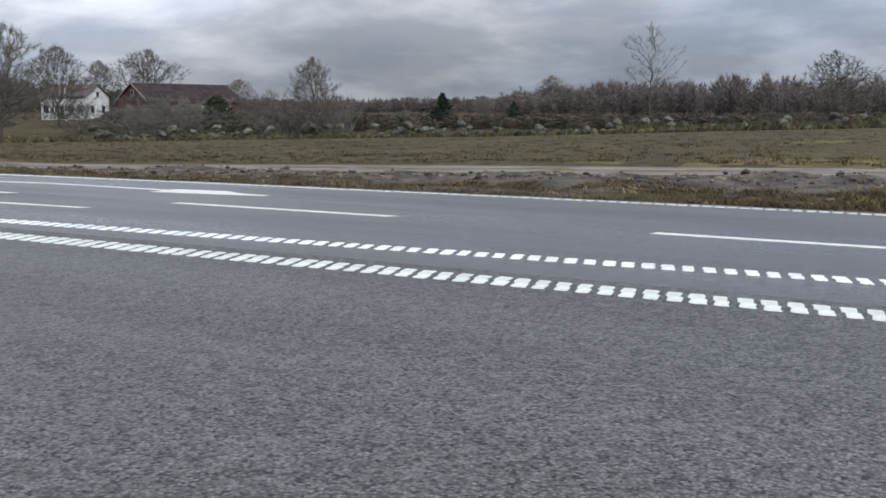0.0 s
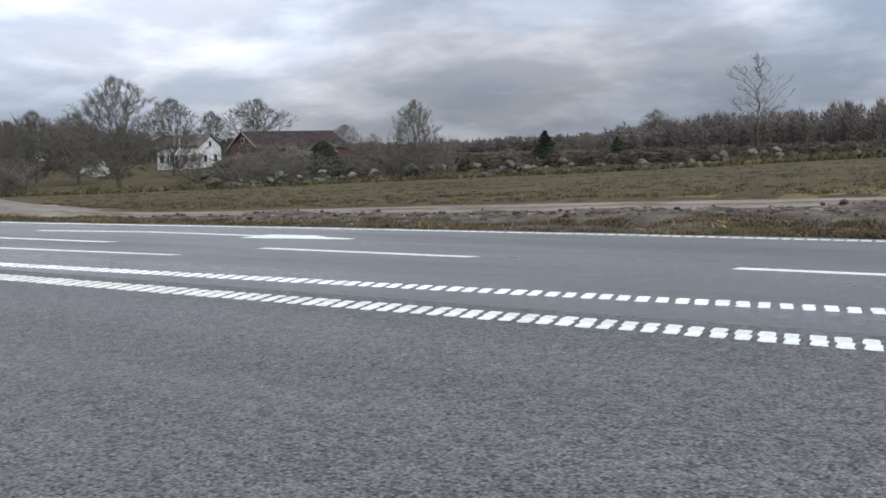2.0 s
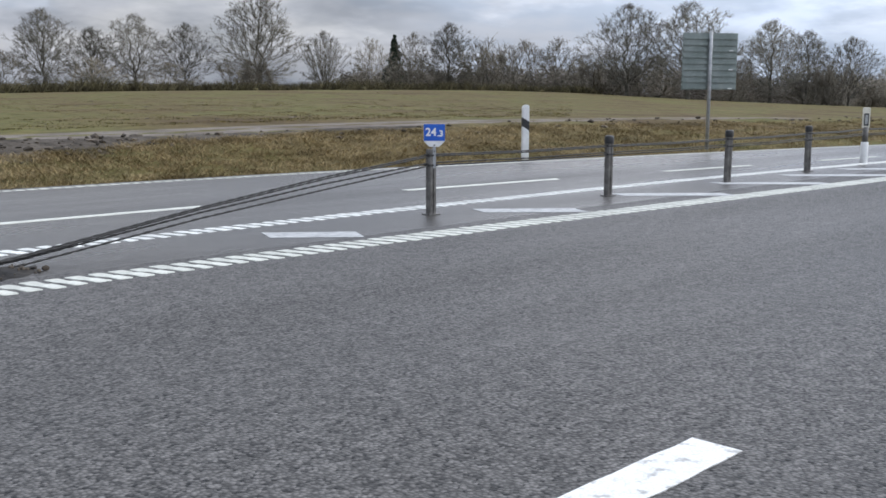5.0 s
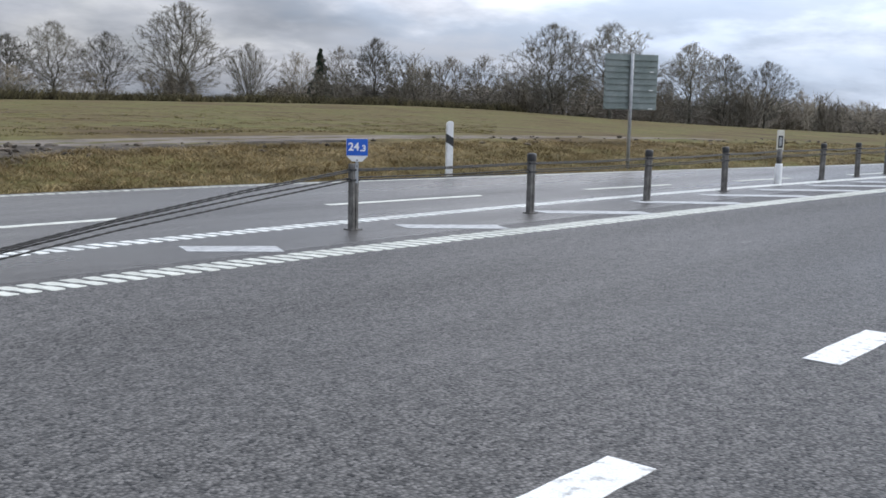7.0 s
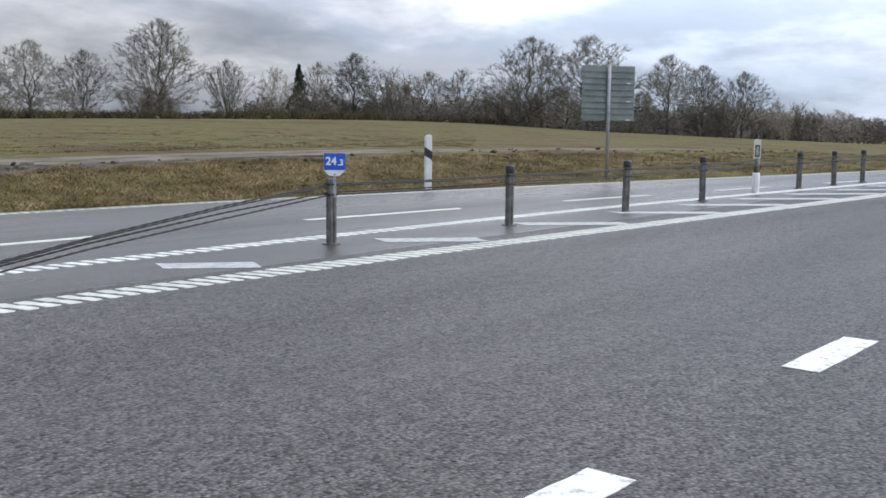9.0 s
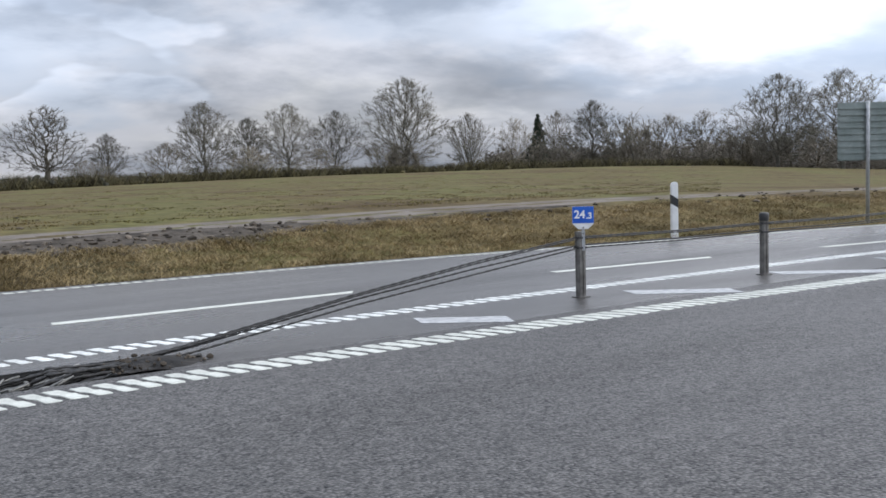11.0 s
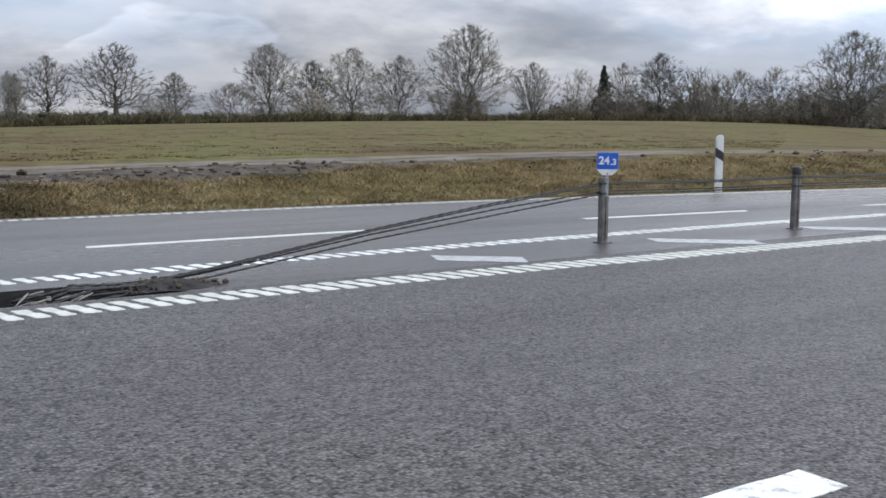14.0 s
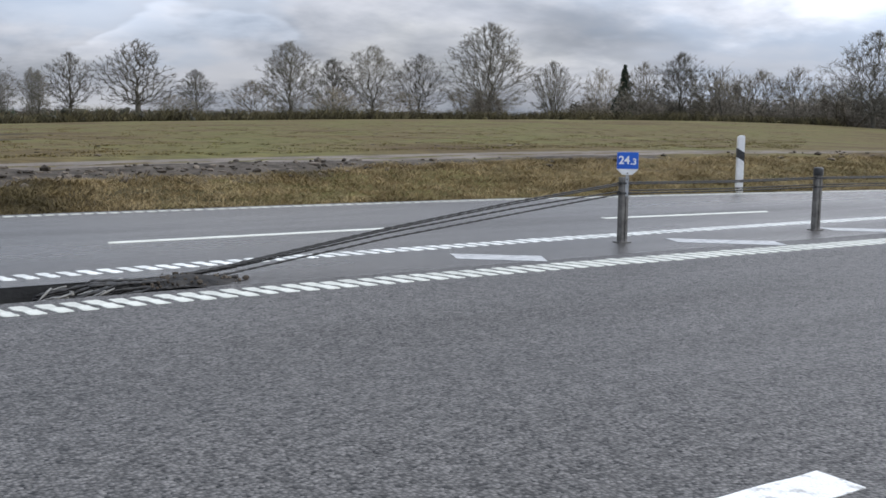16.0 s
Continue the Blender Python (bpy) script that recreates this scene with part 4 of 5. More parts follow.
# ---- trees ----
# crown base, widest radius, how it swells, points, how directly limbs run, crookedness, trunk's share of the height
KINDS = {
    "oak": dict(h=12.0, low=0.12, wide=0.43, fat=0.95, points=900, direct=0.62, bend=0.13, bole=0.34, tip=0.0155, twigs=6, reach=0.60),
    "ash": dict(h=12.0, low=0.07, wide=0.33, fat=0.86, points=880, direct=0.66, bend=0.10, bole=0.74, tip=0.0145, twigs=6, reach=0.58),
    "lime": dict(h=12.0, low=0.10, wide=0.44, fat=0.90, points=1000, direct=0.70, bend=0.10, bole=0.40, tip=0.0165, twigs=7, reach=0.60),
    "thicket": dict(h=6.0, low=0.02, wide=0.50, fat=0.80, points=330, direct=0.72, bend=0.10, bole=0.10, tip=0.012, twigs=5, reach=0.50),
    "vase": dict(h=9.0, low=0.06, wide=0.34, fat=1.15, points=520, direct=0.95, bend=0.06, bole=0.08, tip=0.015, twigs=5, reach=0.52),
    "thin": dict(h=12.0, low=0.34, wide=0.27, fat=0.95, points=105, direct=0.62, bend=0.07, bole=0.62, tip=0.0155, twigs=5, reach=0.62),
    "birch": dict(h=12.0, low=0.08, wide=0.28, fat=0.90, points=430, direct=0.66, bend=0.08, bole=0.70, tip=0.0125, twigs=5, reach=0.62),
    "gnarl": dict(h=10.0, low=0.20, wide=0.40, fat=0.80, points=520, direct=0.45, bend=0.17, bole=0.60, tip=0.023, twigs=6, reach=0.42),
}


def skeleton_of(k, rng):
    """Points spread through the crown's outline, each joined to the limb from which it is reached best."""
    h = k["h"]
    way = rng.uniform(0, 60)
    nodes = [Vector((0.13 * noise.noise((z * 0.7 + way, 0, 7)) * z, 0.13 * noise.noise((0, z * 0.7 + way, 3)) * z, z * h * k["bole"] / 8)) for z in range(9)]
    nodes[0].z = -0.2
    parent, far = list(range(-1, 8)), [n.z for n in nodes]
    spots, seed = [], rng.uniform(0, 50)
    while len(spots) < k["points"]:
        u, a = rng.random(), rng.uniform(0, 2 * math.pi)
        rim = k["wide"] * h * math.sin(math.pi * (0.04 + 0.96 * u) ** k["fat"]) ** 0.60
        rim *= 1 + 0.95 * noise.noise((1.9 * math.cos(a) + seed, 1.9 * math.sin(a), u * 3.6)) + 0.5 * noise.noise((4.5 * math.cos(a), 4.5 * math.sin(a) + seed, u * 9))
        r = rim * math.sqrt(rng.random())
        if rng.random() > (0.25 + 0.75 * rim / (k["wide"] * h)):
            continue
        spots.append(Vector((r * math.cos(a), r * math.sin(a), h * (k["low"] + (1 - k["low"]) * u))))
    spots.sort(key=lambda p: min((p - n).length for n in nodes[2:]))
    xyz = np.zeros((len(spots) + 9, 3))
    run = np.zeros(len(spots) + 9)
    xyz[:9], run[:9] = [tuple(n) for n in nodes], far
    for i, p in enumerate(spots):
        n = 9 + i
        gap = np.linalg.norm(xyz[:n] - np.array(p), axis=1)
        cost = gap + k["direct"] * run[:n] + 0.9 * np.maximum(0, xyz[:n, 2] - p.z - 0.2)
        cost[:9] += np.where(xyz[:9, 2] < max(k["low"], 0.12) * h, 2.5, 0.0)
        m = int(np.argmin(cost))
        xyz[n], run[n] = tuple(p), run[m] + gap[m]
        parent.append(m)
    return xyz, parent


def tree(kind, seed, label, bark=BARK, twig=TWIG, stems=1, name="bare_tree", category="tree"):
    k, rng = KINDS[kind], random.Random(seed)
    t = thing(name, label, category)
    trunk, crown = Sticks(), Sticks()
    for s in range(stems):
        shift = Vector((0, 0, 0)) if stems == 1 else Vector((rng.gauss(0, 0.5), rng.gauss(0, 0.5), 0))
        size = 1.0 if s == 0 else rng.uniform(0.65, 0.95)
        xyz, parent = skeleton_of(k, rng)
        tips = np.ones(len(parent))
        kids = [0] * len(parent)
        for n in range(len(parent) - 1, 0, -1):
            if kids[n]:
                tips[n] -= 1
            tips[parent[n]] += tips[n]
            kids[parent[n]] += 1
        for n in range(1, len(parent)):
            a, b = Vector(xyz[parent[n]]) * size + shift, Vector(xyz[n]) * size + shift
            ra, rb = k["tip"] * max(tips[n], 1) ** 0.46 * 1.08, k["tip"] * max(tips[n], 1) ** 0.46
            span = (b - a).length
            mid = a.lerp(b, 0.5) + Vector((rng.gauss(0, 1), rng.gauss(0, 1), rng.gauss(0.4, 0.8))) * k["bend"] * span * (0.25 if n < 9 else 1)
            big = tips[n] > 14
            side = 7 if tips[n] > 150 else (5 if big else 3)
            (trunk if big else crown).add(a, mid, ra, (ra + rb) / 2, side)
            (trunk if big else crown).add(mid, b, (ra + rb) / 2, rb, side)
            if tips[n] > 5:
                continue
            d = (b - a).normalized() if span > 1e-3 else Vector((0, 0, 1))
            out = Vector((b.x, b.y, 0.35 * abs(b.z))).normalized()
            for _ in range(k["twigs"]):
                e = (0.7 * d + 0.4 * out + Vector((rng.gauss(0, 0.55), rng.gauss(0, 0.55), rng.gauss(0.12, 0.45)))).normalized()
                p = mid.lerp(b, rng.random())
                q = p + e * k["reach"] * rng.uniform(0.5, 1.25)
                crown.spike(p, q, 0.0150)
                for _ in range(3):
                    g = p.lerp(q, rng.uniform(0.3, 1))
                    w = (e + Vector((rng.gauss(0, 0.5), rng.gauss(0, 0.5), rng.gauss(0.1, 0.4)))).normalized()
                    crown.spike(g, g + w * k["reach"] * rng.uniform(0.35, 0.8), 0.0125)
    child("trunk", trunk.mesh("trunk", bark), t)
    child("crown", crown.mesh("crown", twig), t)
    vs = crown.points()
    return t, float(np.percentile(vs[:, 2], 99.5)), float(np.percentile(vs[:, 0], 98) - np.percentile(vs[:, 0], 2))


def shrub(seed, label, stems=34, twig=SHRUB_TWIG):
    """A thicket of many thin rods from the ground."""
    rng = random.Random(seed)
    t = thing("bare_shrub", label, "shrub")
    rods, crown = Sticks(), Sticks()
    for _ in range(stems):
        a = rng.uniform(0, 6.28)
        p = Vector((rng.gauss(0, 0.9), rng.gauss(0, 0.9), -0.1))
        d = Vector((0.5 * math.cos(a) * rng.random(), 0.5 * math.sin(a) * rng.random(), 1)).normalized()
        ln = rng.uniform(2.6, 5.0)
        last = p
        for i in range(4):
            d = (d + Vector((rng.gauss(0, 0.10), rng.gauss(0, 0.10), 0.03))).normalized()
            q = last + d * ln / 4
            rods.add(last, q, 0.045 * (1 - i / 5), 0.045 * (1 - (i + 1) / 5))
            for _ in range(9):
                f = last.lerp(q, rng.random())
                e = (d + Vector((rng.gauss(0, 0.55), rng.gauss(0, 0.55), rng.gauss(0.1, 0.3)))).normalized()
                g = f + e * rng.uniform(0.5, 1.25)
                crown.spike(f, g, 0.026)
                for _ in range(2):
                    f2 = f.lerp(g, rng.random())
                    crown.spike(f2, f2 + (e + Vector((rng.gauss(0, 0.6), rng.gauss(0, 0.6), rng.gauss(0.1, 0.4)))).normalized() * rng.uniform(0.3, 0.7), 0.019)
            last = q
    crown.rows[3] = rods.rows[3]
    child("branchwork", crown.mesh("branchwork", twig), t)
    vs = crown.points()
    return t, float(np.percentile(vs[:, 2], 99)), float(np.percentile(vs[:, 0], 97) - np.percentile(vs[:, 0], 3))


def leafy(name, label, category, seed, h, rim, mat, count, size):
    """A trunk with dense small leaf or needle tufts inside an outline rim(u)."""
    rng = random.Random(seed)
    t = thing(name, label, category)
    s = Sticks()
    s.add((0, 0, -0.2), (0, 0, h * 0.97), 0.13, 0.02, 7)
    verts, faces = [], []
    for _ in range(count):
        u = rng.random() ** 0.8
        a = rng.uniform(0, 6.28)
        lobes = 1 + 0.28 * math.sin(u * 38 + 2.0 * math.sin(a)) + 0.15 * math.sin(3 * a + u * 9)
        r = rim(u) * lobes * rng.uniform(0.35, 1.0)
        c = Vector((r * math.cos(a), r * math.sin(a), h * (0.06 + 0.94 * u) - 0.18 * r))
        if rng.random() < 0.03:
            s.add((0, 0, c.z + 0.25 * r), c, 0.03, 0.01)
        for _ in range(2):
            n = Vector((rng.gauss(0, 1), rng.gauss(0, 1), rng.gauss(0, 1))).normalized()
            o = n.orthogonal().normalized()
            w = n.cross(o)
            k = size * rng.uniform(0.6, 1.3)
            b = len(verts)
            verts += [c - o * k, c + w * k * 0.35, c + o * k, c - w * k * 0.35, c + n * k * 0.25]
            faces += [(b, b + 1, b + 4), (b + 1, b + 2, b + 4), (b + 2, b + 3, b + 4), (b + 3, b, b + 4)]
    child("trunk", s.mesh("trunk", BARK), t)
    child("crown", mesh_of("crown", verts, faces, mat), t)
    return t, h, 2 * rim(0.15)


LOOKS = {
    "oak": [tree("oak", n, "wide bare oak with a rounded crown, at the field's edge") for n in (3, 9, 31)],
    "ash": [tree("ash", n, "tall bare grey-brown tree with upright branches") for n in (5, 17, 26, 41)],
    "vase": [tree("vase", 15, "bare many-stemmed tree fanning up from its foot")],
    "lime": [tree("lime", n, "broad dark bare tree by the farm", GNARL_TWIG, GNARL_TWIG) for n in (51, 64, 71)],
    "alder": [shrub(33, "dense dark bare thicket by the farm", 30, GNARL_TWIG)] + [tree("thicket", n, "dense dark bare thicket by the farm", GNARL_TWIG, GNARL_TWIG, 1, "bare_shrub", "shrub") for n in (37, 39)],
    "far": [tree("ash", 23, "slender bare tree rising out of the wood")],
    "birch": [tree("birch", 12, "pale bare birch clump with several stems", PALE_BARK, TWIG, 3)],
    "thin": [tree("thin", 44, "lone slender bare birch with a forked trunk", GNARL_TWIG, GNARL_TWIG)],
    "gnarl": [tree("gnarl", 8, "dark gnarled old fruit tree with crooked branches", GNARL_TWIG, GNARL_TWIG), tree("gnarl", 21, "dark gnarled old fruit tree with crooked branches", GNARL_TWIG, GNARL_TWIG)],
    "bush": [tree("thicket", n, "dense rounded bare brown thicket at the field's edge", BARK, SHRUB_TWIG, 1, "bare_shrub", "shrub") for n in (2, 6, 14)] + [shrub(18, "dense bare brown thicket at the field's edge", 26)],
    "fir": [leafy("spruce", "dark green spruce with a ragged outline", "tree", 4, 7, lambda u: 1.9 * (1 - u) + 0.08, NEEDLE, 1500, 0.20)],
    "ivy": [leafy("evergreen_bush", "dark rounded evergreen beside the barn", "tree", 6, 5, lambda u: 2.2 * math.sin(math.pi * (0.12 + 0.86 * u)) ** 0.7, IVY, 2200, 0.16)],
}
# kind, x, y, top z, crown width
TREES = [
    ("far", 38.6, 185.9, 9.0, 4.2), ("gnarl", 31.0, 131.2, 9.0, 6.0), ("gnarl", 37.8, 126.4, 10.5, 8.4), ("ash", 50.4, 141.2, 7.9, 6.6), ("bush", 53.8, 129.2, 6.3, 6.1),
    ("ash", 62.5, 136.3, 12.1, 7.8), ("ash", 71.6, 140.8, 10.3, 6.1), ("oak", 76.8, 138.0, 12.3, 8.2), ("oak", 83.9, 136.2, 11.3, 7.0), ("ash", 93.0, 130.2, 16.0, 11.5),
    ("vase", 103.8, 128.3, 10.7, 6.8), ("bush", 106.2, 119.7, 8.6, 6.1), ("fir", 115.6, 124.7, 10.4, 4.6), ("bush", 114.4, 119.0, 9.7, 7.2), ("ash", 114.7, 111.6, 11.7, 6.6),
    ("bush", 122.7, 110.4, 8.8, 6.3), ("bush", 126.3, 106.3, 8.6, 8.1), ("bush", 129.9, 101.9, 8.9, 9.0), ("oak", 123.8, 85.2, 13.6, 10.3), ("oak", 126.6, 77.1, 13.6, 12.2),
    ("ash", 133.7, 68.5, 11.1, 7.4), ("ash", 140.3, 66.4, 9.9, 5.9), ("oak", 142.6, 61.4, 9.0, 6.4), ("bush", 158.4, 62.5, 4.8, 4.7), ("bush", 169.1, 62.4, 4.5, 4.9),
    ("bush", 180.3, 60.6, 3.7, 6.2), ("bush", 191.7, 57.9, 2.6, 6.6), ("bush", 132.0, 71.8, 5.5, 5.8), ("bush", 136.7, 62.4, 5.1, 4.9), ("oak", 7.9, 149.9, 11.5, 7.8),
    ("birch", 21.1, 148.6, 12.7, 9.0), ("birch", 25.1, 150.0, 10.0, 6.7), ("gnarl", 11.0, 129.6, 3.8, 3.6), ("far", 37.6, 186.3, 9.4, 4.2), ("oak", -99.0, 76.5, 10.6, 8.6),
    ("oak", -137.5, 91.4, 8.7, 7.2), ("ash", -128.4, 77.7, 7.9, 7.4), ("ash", -131.0, 83.0, 6.8, 5.9), ("oak", -121.7, 104.1, 10.0, 7.9), ("ash", -147.3, 135.5, 9.7, 6.6),
    ("oak", -145.0, 145.1, 12.1, 10.1), ("ash", -135.8, 160.4, 6.9, 6.9), ("ash", -56.4, 76.6, 5.8, 2.5), ("bush", -62.9, 90.4, 2.6, 3.0), ("ivy", -79.6, 90.0, 2.7, 3.6),
    ("bush", -65.7, 82.1, 3.1, 4.6), ("bush", -79.3, 76.4, 1.5, 5.4), ("bush", -91, 57, 1.2, 5.0), ("bush", -77.9, 128.4, 1.2, 4.9),
    ("fir", -66.0, 117.9, 3.3, 5.2), ("fir", -64.2, 135.7, 2.4, 3.6), ("far", -78.9, 183.9, 7.7, 6.6), ("thin", -41.7, 128.5, 12.2, 7.4), ("gnarl", -17.4, 113.7, 7.4, 6.9),
    ("far", -5.0, 190.0, 9.1, 6.2), ("ash", -95.2, 187.3, 4.0, 6.9), ("bush", -2.2, 170.1, 6.5, 9.4),
    ("bush", -77, 79, 2.0, 5.4), ("bush", -104, 65, 1.4, 4.5), ("bush", -88, 53, 0.6, 4.7), ("bush", -106, 58, 1.4, 4.9),
    ("bush", -128, 78, 1.5, 4.5), ("bush", -127, 77, 1.8, 5.7), ("bush", -90, 107, 1.1, 4.5), ("bush", -98, 97, 1.8, 4.1), ("bush", -128, 76, 1.2, 7.0), ("bush", -73, 72, 1.4, 4.1), ("bush", -101, 60, 1.1, 5.6),
    ("bush", -118, 70, 4.2, 9), ("bush", -124, 66, 4.8, 9), ("ash", -120, 73, 6.4, 6), ("ash", -133, 72, 7.2, 7), ("oak", -128, 92, 8.0, 8), ("bush", -112, 68, 2.8, 9), ("bush", -104, 58, 2.2, 9), ("bush", -70, 76, 1.6, 7), ("bush", -60, 80, 1.3, 6), ("bush", -95, 55, 1.3, 8), ("bush", 68, 134, 6.0, 7), ("bush", 79, 133, 5.5, 8), ("bush", 90, 127, 6.2, 8), ("bush", 44, 131, 4.2, 6),
    ("bush", 109, 114, 6.5, 8), ("bush", 118, 107, 7.0, 9), ("bush", 133, 96, 7.0, 9), ("bush", 136, 88, 6.2, 9), ("bush", 140, 78, 5.4, 9), ("bush", 148, 70, 4.6, 9), ("bush", 156, 66, 4.0, 9),
    ("bush", -101, 99, 3.0, 9), ("bush", -97, 104, 2.7, 8), ("bush", -104.7, 93, 2.0, 6), ("bush", -92, 112, 2.6, 8),
]
used, rng = {}, random.Random(5)
for kind, x, y, top, wide in TREES:
    if x < -50:
        kind = {"oak": "lime", "ash": "lime", "bush": "alder"}.get(kind, kind)
    n = used[kind] = used.get(kind, -1) + 1
    ob, h0, w0 = LOOKS[kind][n % len(LOOKS[kind])]
    z = ground_z(x, y) - 0.1
    s = (top - z) / h0 * (1.12 if kind == "bush" and x > 100 else 1.0)
    free = kind in ("bush", "alder", "far", "fir", "ivy")
    sw = max((0.45 if free else 0.78) * s, min((2.2 if free else 1.25) * s, wide / w0 * (1.15 if kind in ("oak", "ash", "lime") else 1.0)))
    m = pose(x, y, z, 0, 0, rng.uniform(0, 360)) @ Matrix.Diagonal((sw, sw, s, 1))
    if n < len(LOOKS[kind]):
        ob.matrix_basis = m
    else:
        ob = copy_thing(ob, m @ Matrix.Diagonal((*(1 / v for v in ob.scale), 1)))
    tagged(ob, group={"bush": "field edge thickets", "alder": "farm thickets", "lime": "farm trees", "oak": "field edge oaks", "ash": "field edge trees", "gnarl": "old fruit trees", "birch": "birch clumps", "fir": "spruces", "far": "trees in the wood"}.get(kind, ""))


def wood(name, label, yaw0, yaw1, d0, d1, tops, count, mat, twigs, seed, spread=0.9):
    """A far wood in one mesh: upright stems, each with rising twigs; tops gives the height by bearing."""
    rng, s = random.Random(seed), Sticks()
    for _ in range(count):
        yaw, d = rng.uniform(yaw0, yaw1), rng.uniform(d0, d1)
        x, y = -d * math.sin(radians(yaw)), d * math.cos(radians(yaw))
        z = ground_z(x, y) - 0.2
        h = (curve_between(tops, yaw) * d / d0 - z) * rng.uniform(0.62, 1.05) * (1 + 0.22 * noise.noise((yaw * 1.3, d * 0.02, seed)))
        s.add((x, y, z), (x + rng.gauss(0, 0.2), y, z + h * 0.85), 0.09, 0.02)
        for _ in range(twigs):
            u = rng.random() ** 0.8
            w = 1.5 * spread * (0.3 + math.sin(math.pi * (0.15 + 0.83 * u)))
            a = rng.uniform(0, 6.28)
            p = Vector((x + 0.2 * w * math.cos(a), y, z + h * (0.12 + 0.75 * u)))
            q = Vector((x + w * math.cos(a) * rng.uniform(0.5, 1.3), y + w * math.sin(a), p.z + h * rng.uniform(0.02, 0.17)))
            s.spike(p, q, 0.078)
    return tagged(new(name, s.mesh(name, mat)), label, "wood", kind="stuff")


def conifers(name, label, yaw0, yaw1, d0, d1, tops, count, seed):
    """Far conifers in one mesh: ragged stacks of drooping skirts."""
    rng, verts, faces = random.Random(seed), [], []
    for _ in range(count):
        yaw, d = rng.uniform(yaw0, yaw1), rng.uniform(d0, d1)
        x, y = -d * math.sin(radians(yaw)), d * math.cos(radians(yaw))
        z = ground_z(x, y) - 0.3
        h = (curve_between(tops, yaw) * d / d0 - z) * rng.uniform(0.7, 1.1)
        for k in range(5):
            r, lo, hi = h * 0.16 * (1 - k / 5.5), z + h * (0.05 + 0.17 * k), z + h * (0.30 + 0.175 * k)
            b = len(verts)
            verts.append((x, y, min(hi, z + h)))
            for j in range(7):
                a = j * 2 * math.pi / 7 + k
                rr = r * rng.uniform(0.6, 1.2)
                verts.append((x + rr * math.cos(a), y + rr * math.sin(a), lo - 0.1 * rr * rng.random()))
            faces += [(b, b + 1 + j, b + 1 + (j + 1) % 7) for j in range(7)]
    return tagged(new(name, mesh_of(name, verts, faces, NEEDLE)), label, "wood", kind="stuff")


wood("birch_wood", "far reddish-brown bare birch wood", -2, 26, 190, 240, [(-2, 5.0), (3, 6.8), (12, 7.2), (20, 6.6), (26, 4.4)], 1100, BROWN_TWIG, 60, 1)
wood("brushwood", "low brown brushwood behind the stone wall", 6, 47, 122, 180, [(6, 1.0), (14, 0.9), (24, 0.6), (34, 0.5), (47, 0.6)], 900, BRUSH, 40, 9, 1.1)
wood("far_wood", "far brown bare wood behind the meadow", 24, 50, 230, 300, [(24, 4.2), (34, 3.4), (50, 3.8)], 800, BROWN_TWIG, 50, 2, 1.1)
wood("farm_wood", "dark bare trees behind the farm", 44, 68, 205, 250, [(44, 3.5), (50, 6.0), (55, 9.5), (68, 9.5)], 620, GNARL_TWIG, 60, 3, 1.5)
wood("side_wood", "brown bare wood along the road's far end", -80, -40, 200, 240, [(-80, 2.4), (-72, 3.6), (-66, 5.0), (-58, 6.5), (-40, 6.0)], 900, HAZE_TWIG, 55, 4, 1.2)
wood("back_wood", "low bluish bare wood far behind the hedge", -44, -2, 250, 300, [(-44, 4.0), (-20, 3.0), (-2, 3.5)], 600, HAZE_TWIG, 40, 5, 1.2)
conifers("conifer_wood", "far dark conifer wood on the horizon", 14, 46, 330, 380, [(14, 4.5), (26, 5.2), (36, 4.8), (46, 4.2)], 420, 6)
conifers("young_conifers", "far young conifers behind the hedge", -50, 0, 230, 250, [(-50, 2.6), (-20, 3.3), (0, 3.0)], 240, 7)


# ---- stone wall and hedge ----
WALL = [(-92, 52), (-78, 61), (-64, 70.2), (-51, 80.3), (-42, 85.3), (-25.6, 91.6), (-6.4, 99.8), (12, 106), (34, 112), (60, 117), (88, 113), (108, 104), (122, 90)]


def wall_point(u):
    seg = [math.dist(a, b) for a, b in zip(WALL, WALL[1:])]
    u *= sum(seg)
    for s, a, b in zip(seg, WALL, WALL[1:]):
        if u <= s:
            return a[0] + (b[0] - a[0]) * u / s, a[1] + (b[1] - a[1]) * u / s
        u -= s
    return WALL[-1]


def stone_mesh(seed):
    rng = random.Random(seed)
    bm = bmesh.new()
    bmesh.ops.create_icosphere(bm, subdivisions=2, radius=0.5)
    for v in bm.verts:
        v.co *= 1 + 0.55 * noise.noise(v.co * 2.2 + Vector((seed * 3.1, 0, 0)))
        v.co.z *= 0.8
        v.co.x *= 1.15
    me = bpy.data.meshes.new("stone")
    bm.to_mesh(me)
    bm.free()
    me.materials.append(STONE)
    return me


def build_wall():
    t = thing("stone_wall", "tumbled mossy fieldstone wall overgrown with scrub", "stone wall", kind="structure")
    rng = random.Random(3)
    kinds = [stone_mesh(k) for k in range(6)]
    for i in range(290):
        u = 0.10 + 0.55 * rng.random() ** 1.1
        x, y = wall_point(u)
        r = rng.uniform(0.30, 0.80)
        lift = rng.choice((0.2, 0.4, 0.9, 1.5)) * r
        px, py = x + rng.gauss(0, 0.4), y + rng.gauss(0, 0.6)
        child("stone", kinds[i % 6], t, at=pose(px, py, ground_z(px, py) + lift, rng.uniform(-25, 25), rng.uniform(-25, 25), rng.uniform(0, 360)) @ Matrix.Diagonal((r, r, r, 1)))
    return t


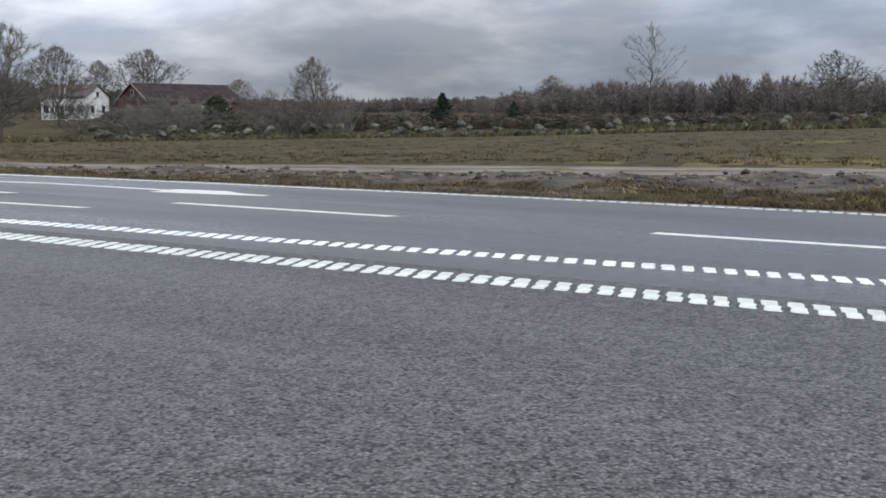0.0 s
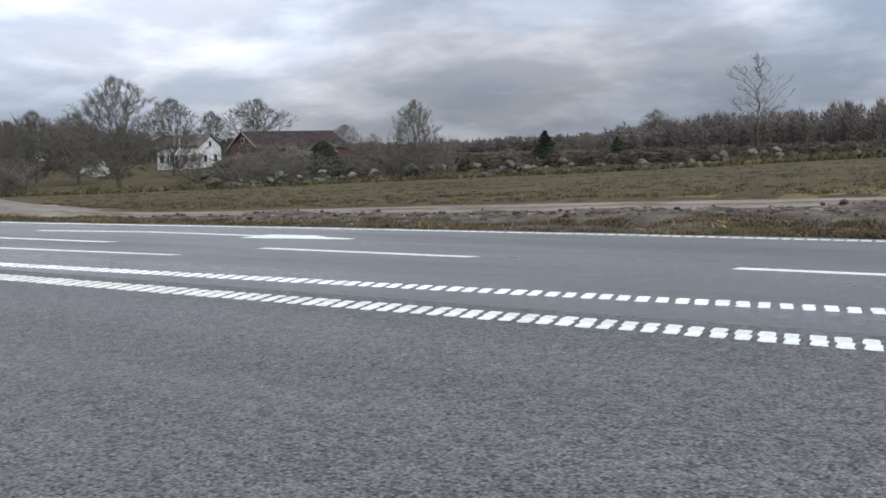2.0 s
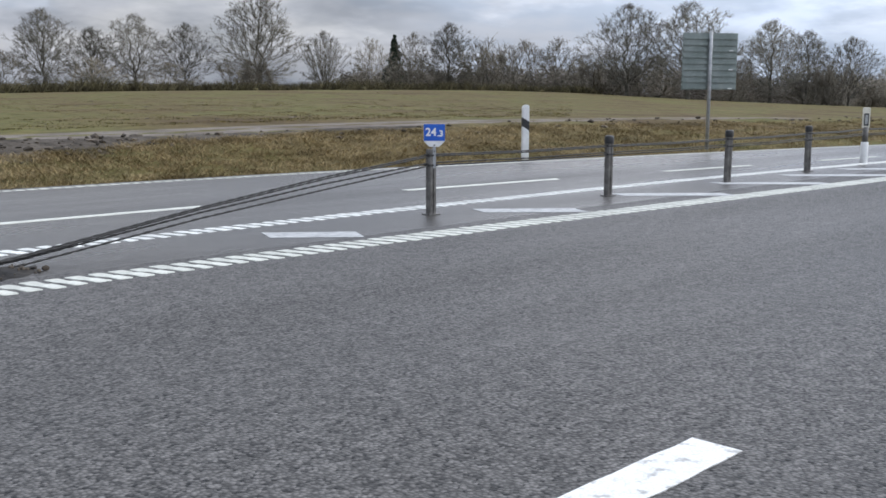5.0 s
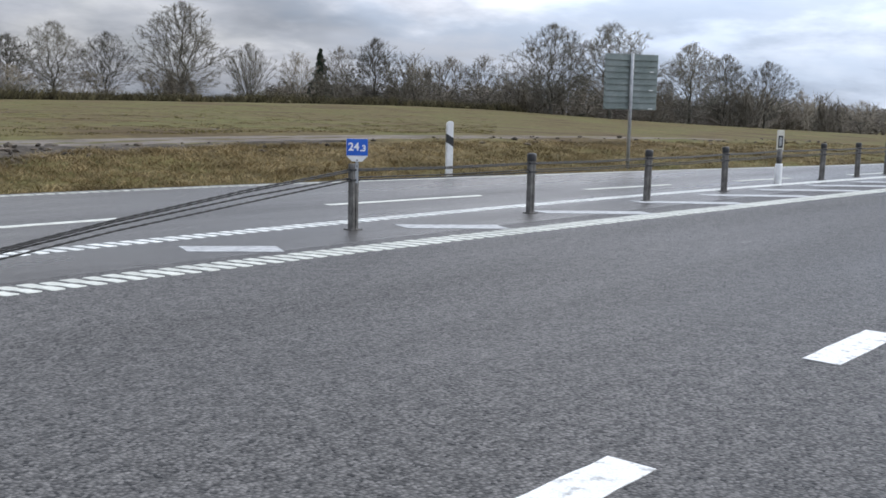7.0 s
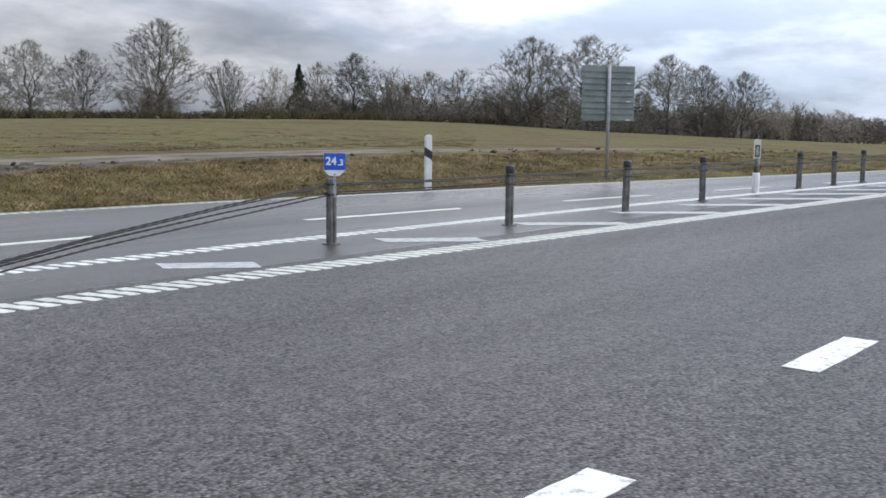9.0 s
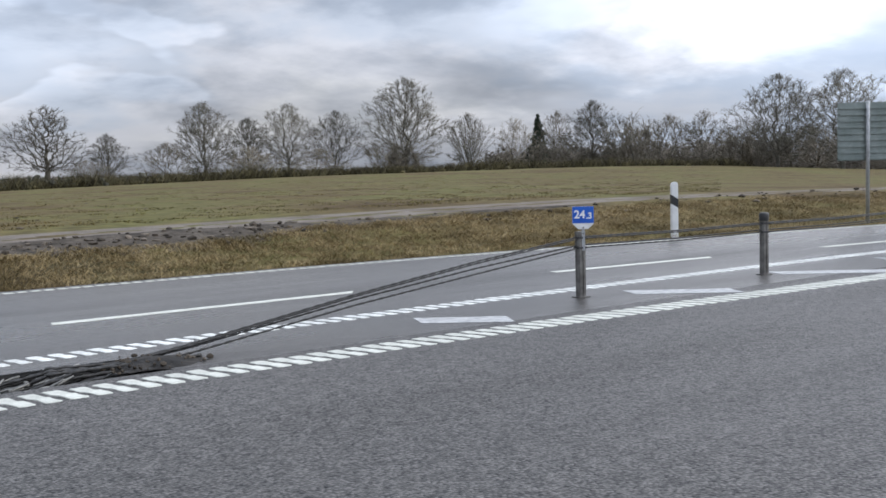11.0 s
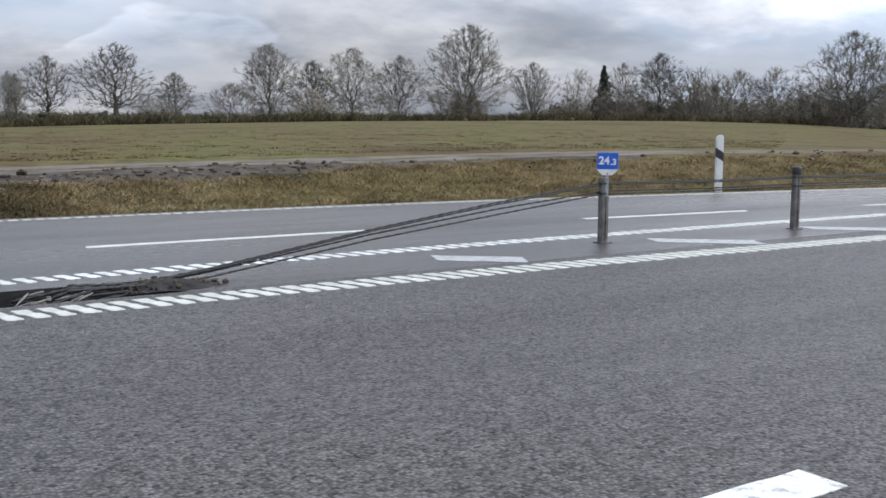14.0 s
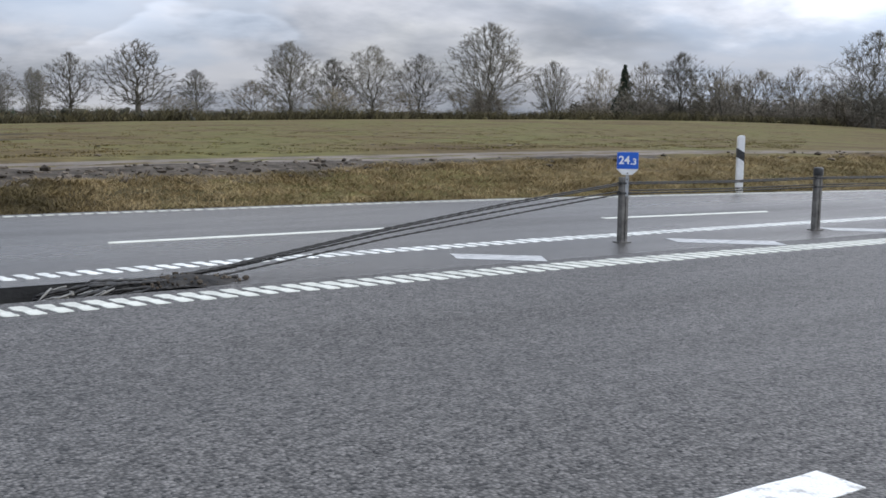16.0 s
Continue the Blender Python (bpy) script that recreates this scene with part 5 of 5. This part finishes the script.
build_wall()
boulder = new("boulder", stone_mesh(9))
boulder.data.materials[0] = PALE_BARK
boulder.matrix_basis = pose(-6.4, 99.4, ground_z(-6.4, 99.4) + 0.75, 0, 0, 20) @ Matrix.Diagonal((1.25, 1.2, 1.25, 1))
tagged(boulder, "large pale rounded boulder on the stone wall", "boulder")


def build_hedge():
    """Scrub and brambles along the wall: low twigs and moss in one mesh."""
    rng, s = random.Random(8), Sticks()
    for _ in range(26000):
        u = rng.random()
        x, y = wall_point(u)
        px, py = x + rng.gauss(0, 0.6), y + rng.gauss(0, 1.0)
        z = ground_z(px, py) - 0.05
        h = 1.35 * (0.45 + 0.75 * abs(noise.noise((u * 60, 0, 0))) + (0.25 if u > 0.45 else 0.0)) * rng.uniform(0.5, 1.4) * (0.65 if u < 0.3 else 1.0)
        a = rng.uniform(0, 6.28)
        s.spike((px, py, z), (px + 0.8 * h * math.cos(a), py + 0.8 * h * math.sin(a), z + h), 0.052)
    return tagged(new("scrub", s.mesh("scrub", MOSS)), "low brown and mossy scrub along the stone wall", "scrub", kind="stuff")


build_hedge()
scrub_spots = []
rng = random.Random(19)
for _ in range(1700):
    x, y = wall_point(rng.random())
    scrub_spots.append((x + rng.gauss(0, 0.5), y + rng.gauss(0, 0.8), rng.uniform(0.14, 0.42), rng.uniform(0.6, 1.1)))
clumps("moss_mounds", "mossy brown mounds between the stones", "scrub", scrub_spots, MOSS, rng)


# ---- the farm ----
def gabled(t, length, width, eave, ridge, wall_mat, roof_mat, over=0.35):
    """Walls with gables, and a roof of two thick slopes."""
    hw = width / 2
    part("wall", prism([(-hw, -0.6), (hw, -0.6), (hw, eave), (0, ridge), (-hw, eave)], -length / 2, length / 2, pose(0, 0, 0, 0, 0, 90)), wall_mat, t, "")
    for sgn in (-1, 1):
        dx, dz = hw + over, (ridge - eave) * (hw + over) / hw
        slope = prism([(0, ridge + 0.02), (sgn * dx, ridge + 0.02 - dz), (sgn * dx, ridge + 0.17 - dz), (0, ridge + 0.17)], -length / 2 - over, length / 2 + over, pose(0, 0, 0, 0, 0, 90))
        part("roof", slope, roof_mat, t, "")


def window(t, x, y, z, w, h, turn):
    m = pose(x, y, z, 0, 0, turn)
    f = part("window", box(w + 0.16, 0.10, h + 0.16, (0, 0, 0), 0.0, m), PLASTER, t, "white framed window")
    for sx in (-1, 1):
        part("pane", box(w / 2 - 0.04, 0.03, h, (sx * w / 4, -0.06, 0), 0.0, m), DARK_GLASS, f)


def build_house():
    x, y = -135.3, 119.2
    t = thing("farmhouse", "white wooden farmhouse with a brown roof among trees", "house", (x, y, ground_z(x, y)), 14)
    gabled(t, 8.2, 6.6, 3.5, 5.3, PLASTER, ROOF_BROWN)
    for wx in (-3.1, -1.5, 1.5, 3.1):
        window(t, wx, -3.32, 1.5, 0.9, 1.1, 0)
    part("door", box(0.95, 0.1, 2.0, (0, -3.33, 0.9)), DARK_GLASS, t, "dark front door")
    part("porch", box(2.0, 1.1, 0.15, (0, -3.85, 2.3)), PLASTER, t, "white porch roof")
    for px in (-0.9, 0.9):
        part("porch_post", box(0.12, 0.12, 2.4, (px, -4.3, 1.05)), PLASTER, t)
    for wy in (-1.5, 1.5):
        window(t, 4.12, wy, 1.5, 0.9, 1.1, 90)
    window(t, 4.12, 0, 3.9, 0.7, 0.8, 90)
    part("chimney", box(0.7, 0.7, 1.2, (-0.6, 0, 5.6), 0.03), ROOF_BROWN, t, "brick chimney")
    return t


def build_barn():
    x, y = -131.5, 139.5
    t = thing("barn", "long dark red wooden barn with a dark roof", "barn", (x, y, ground_z(x, y) - 0.5), 76)
    gabled(t, 19, 10, 2.6, 5.6, RED_BOARD, ROOF_DARK)
    window(t, -9.55, 0, 4.1, 0.8, 0.8, -90)
    part("barn_door", box(2.6, 0.1, 2.2, (-2.5, -5.06, 1.1)), ROOF_DARK, t, "dark plank door")
    for k in range(3):
        window(t, 1.5 + 2.6 * k, -5.05, 1.5, 0.7, 0.6, 0)
    for sy in (-1, 1):
        part("gable_trim", box(0.08, 5.7, 0.18, (-9.9, sy * 2.65, 4.15), 0.0, pose(0, 0, 0, 0, 0, 0) @ Matrix.Translation((-9.9, sy * 2.65, 4.15)) @ Matrix.Rotation(-sy * 0.54, 4, "X") @ Matrix.Translation((9.9, -sy * 2.65, -4.15))), PALE_BARK, t, "pale gable trim")
    return t


build_house()
build_barn()
shed = thing("shed", "small white outbuilding half hidden by a tree", "shed", (-142.3, 105.3, ground_z(-142.3, 105.3)), 10)
gabled(shed, 3.4, 3.0, 1.7, 2.6, PLASTER, ROOF_BROWN, 0.25)
flag = thing("flagpole", "thin white flagpole in front of the farmhouse", "flagpole", (-130.5, 113.0, ground_z(-130.5, 113.0)))
part("pole", lathe([(0.07, 0), (0.05, 4.8), (0.02, 4.9)], 10), WHITE, flag, "")
part("knob", lathe([(0.02, 4.88), (0.08, 4.95), (0.08, 5.0), (0.02, 5.06)], 10), WHITE, flag, "")
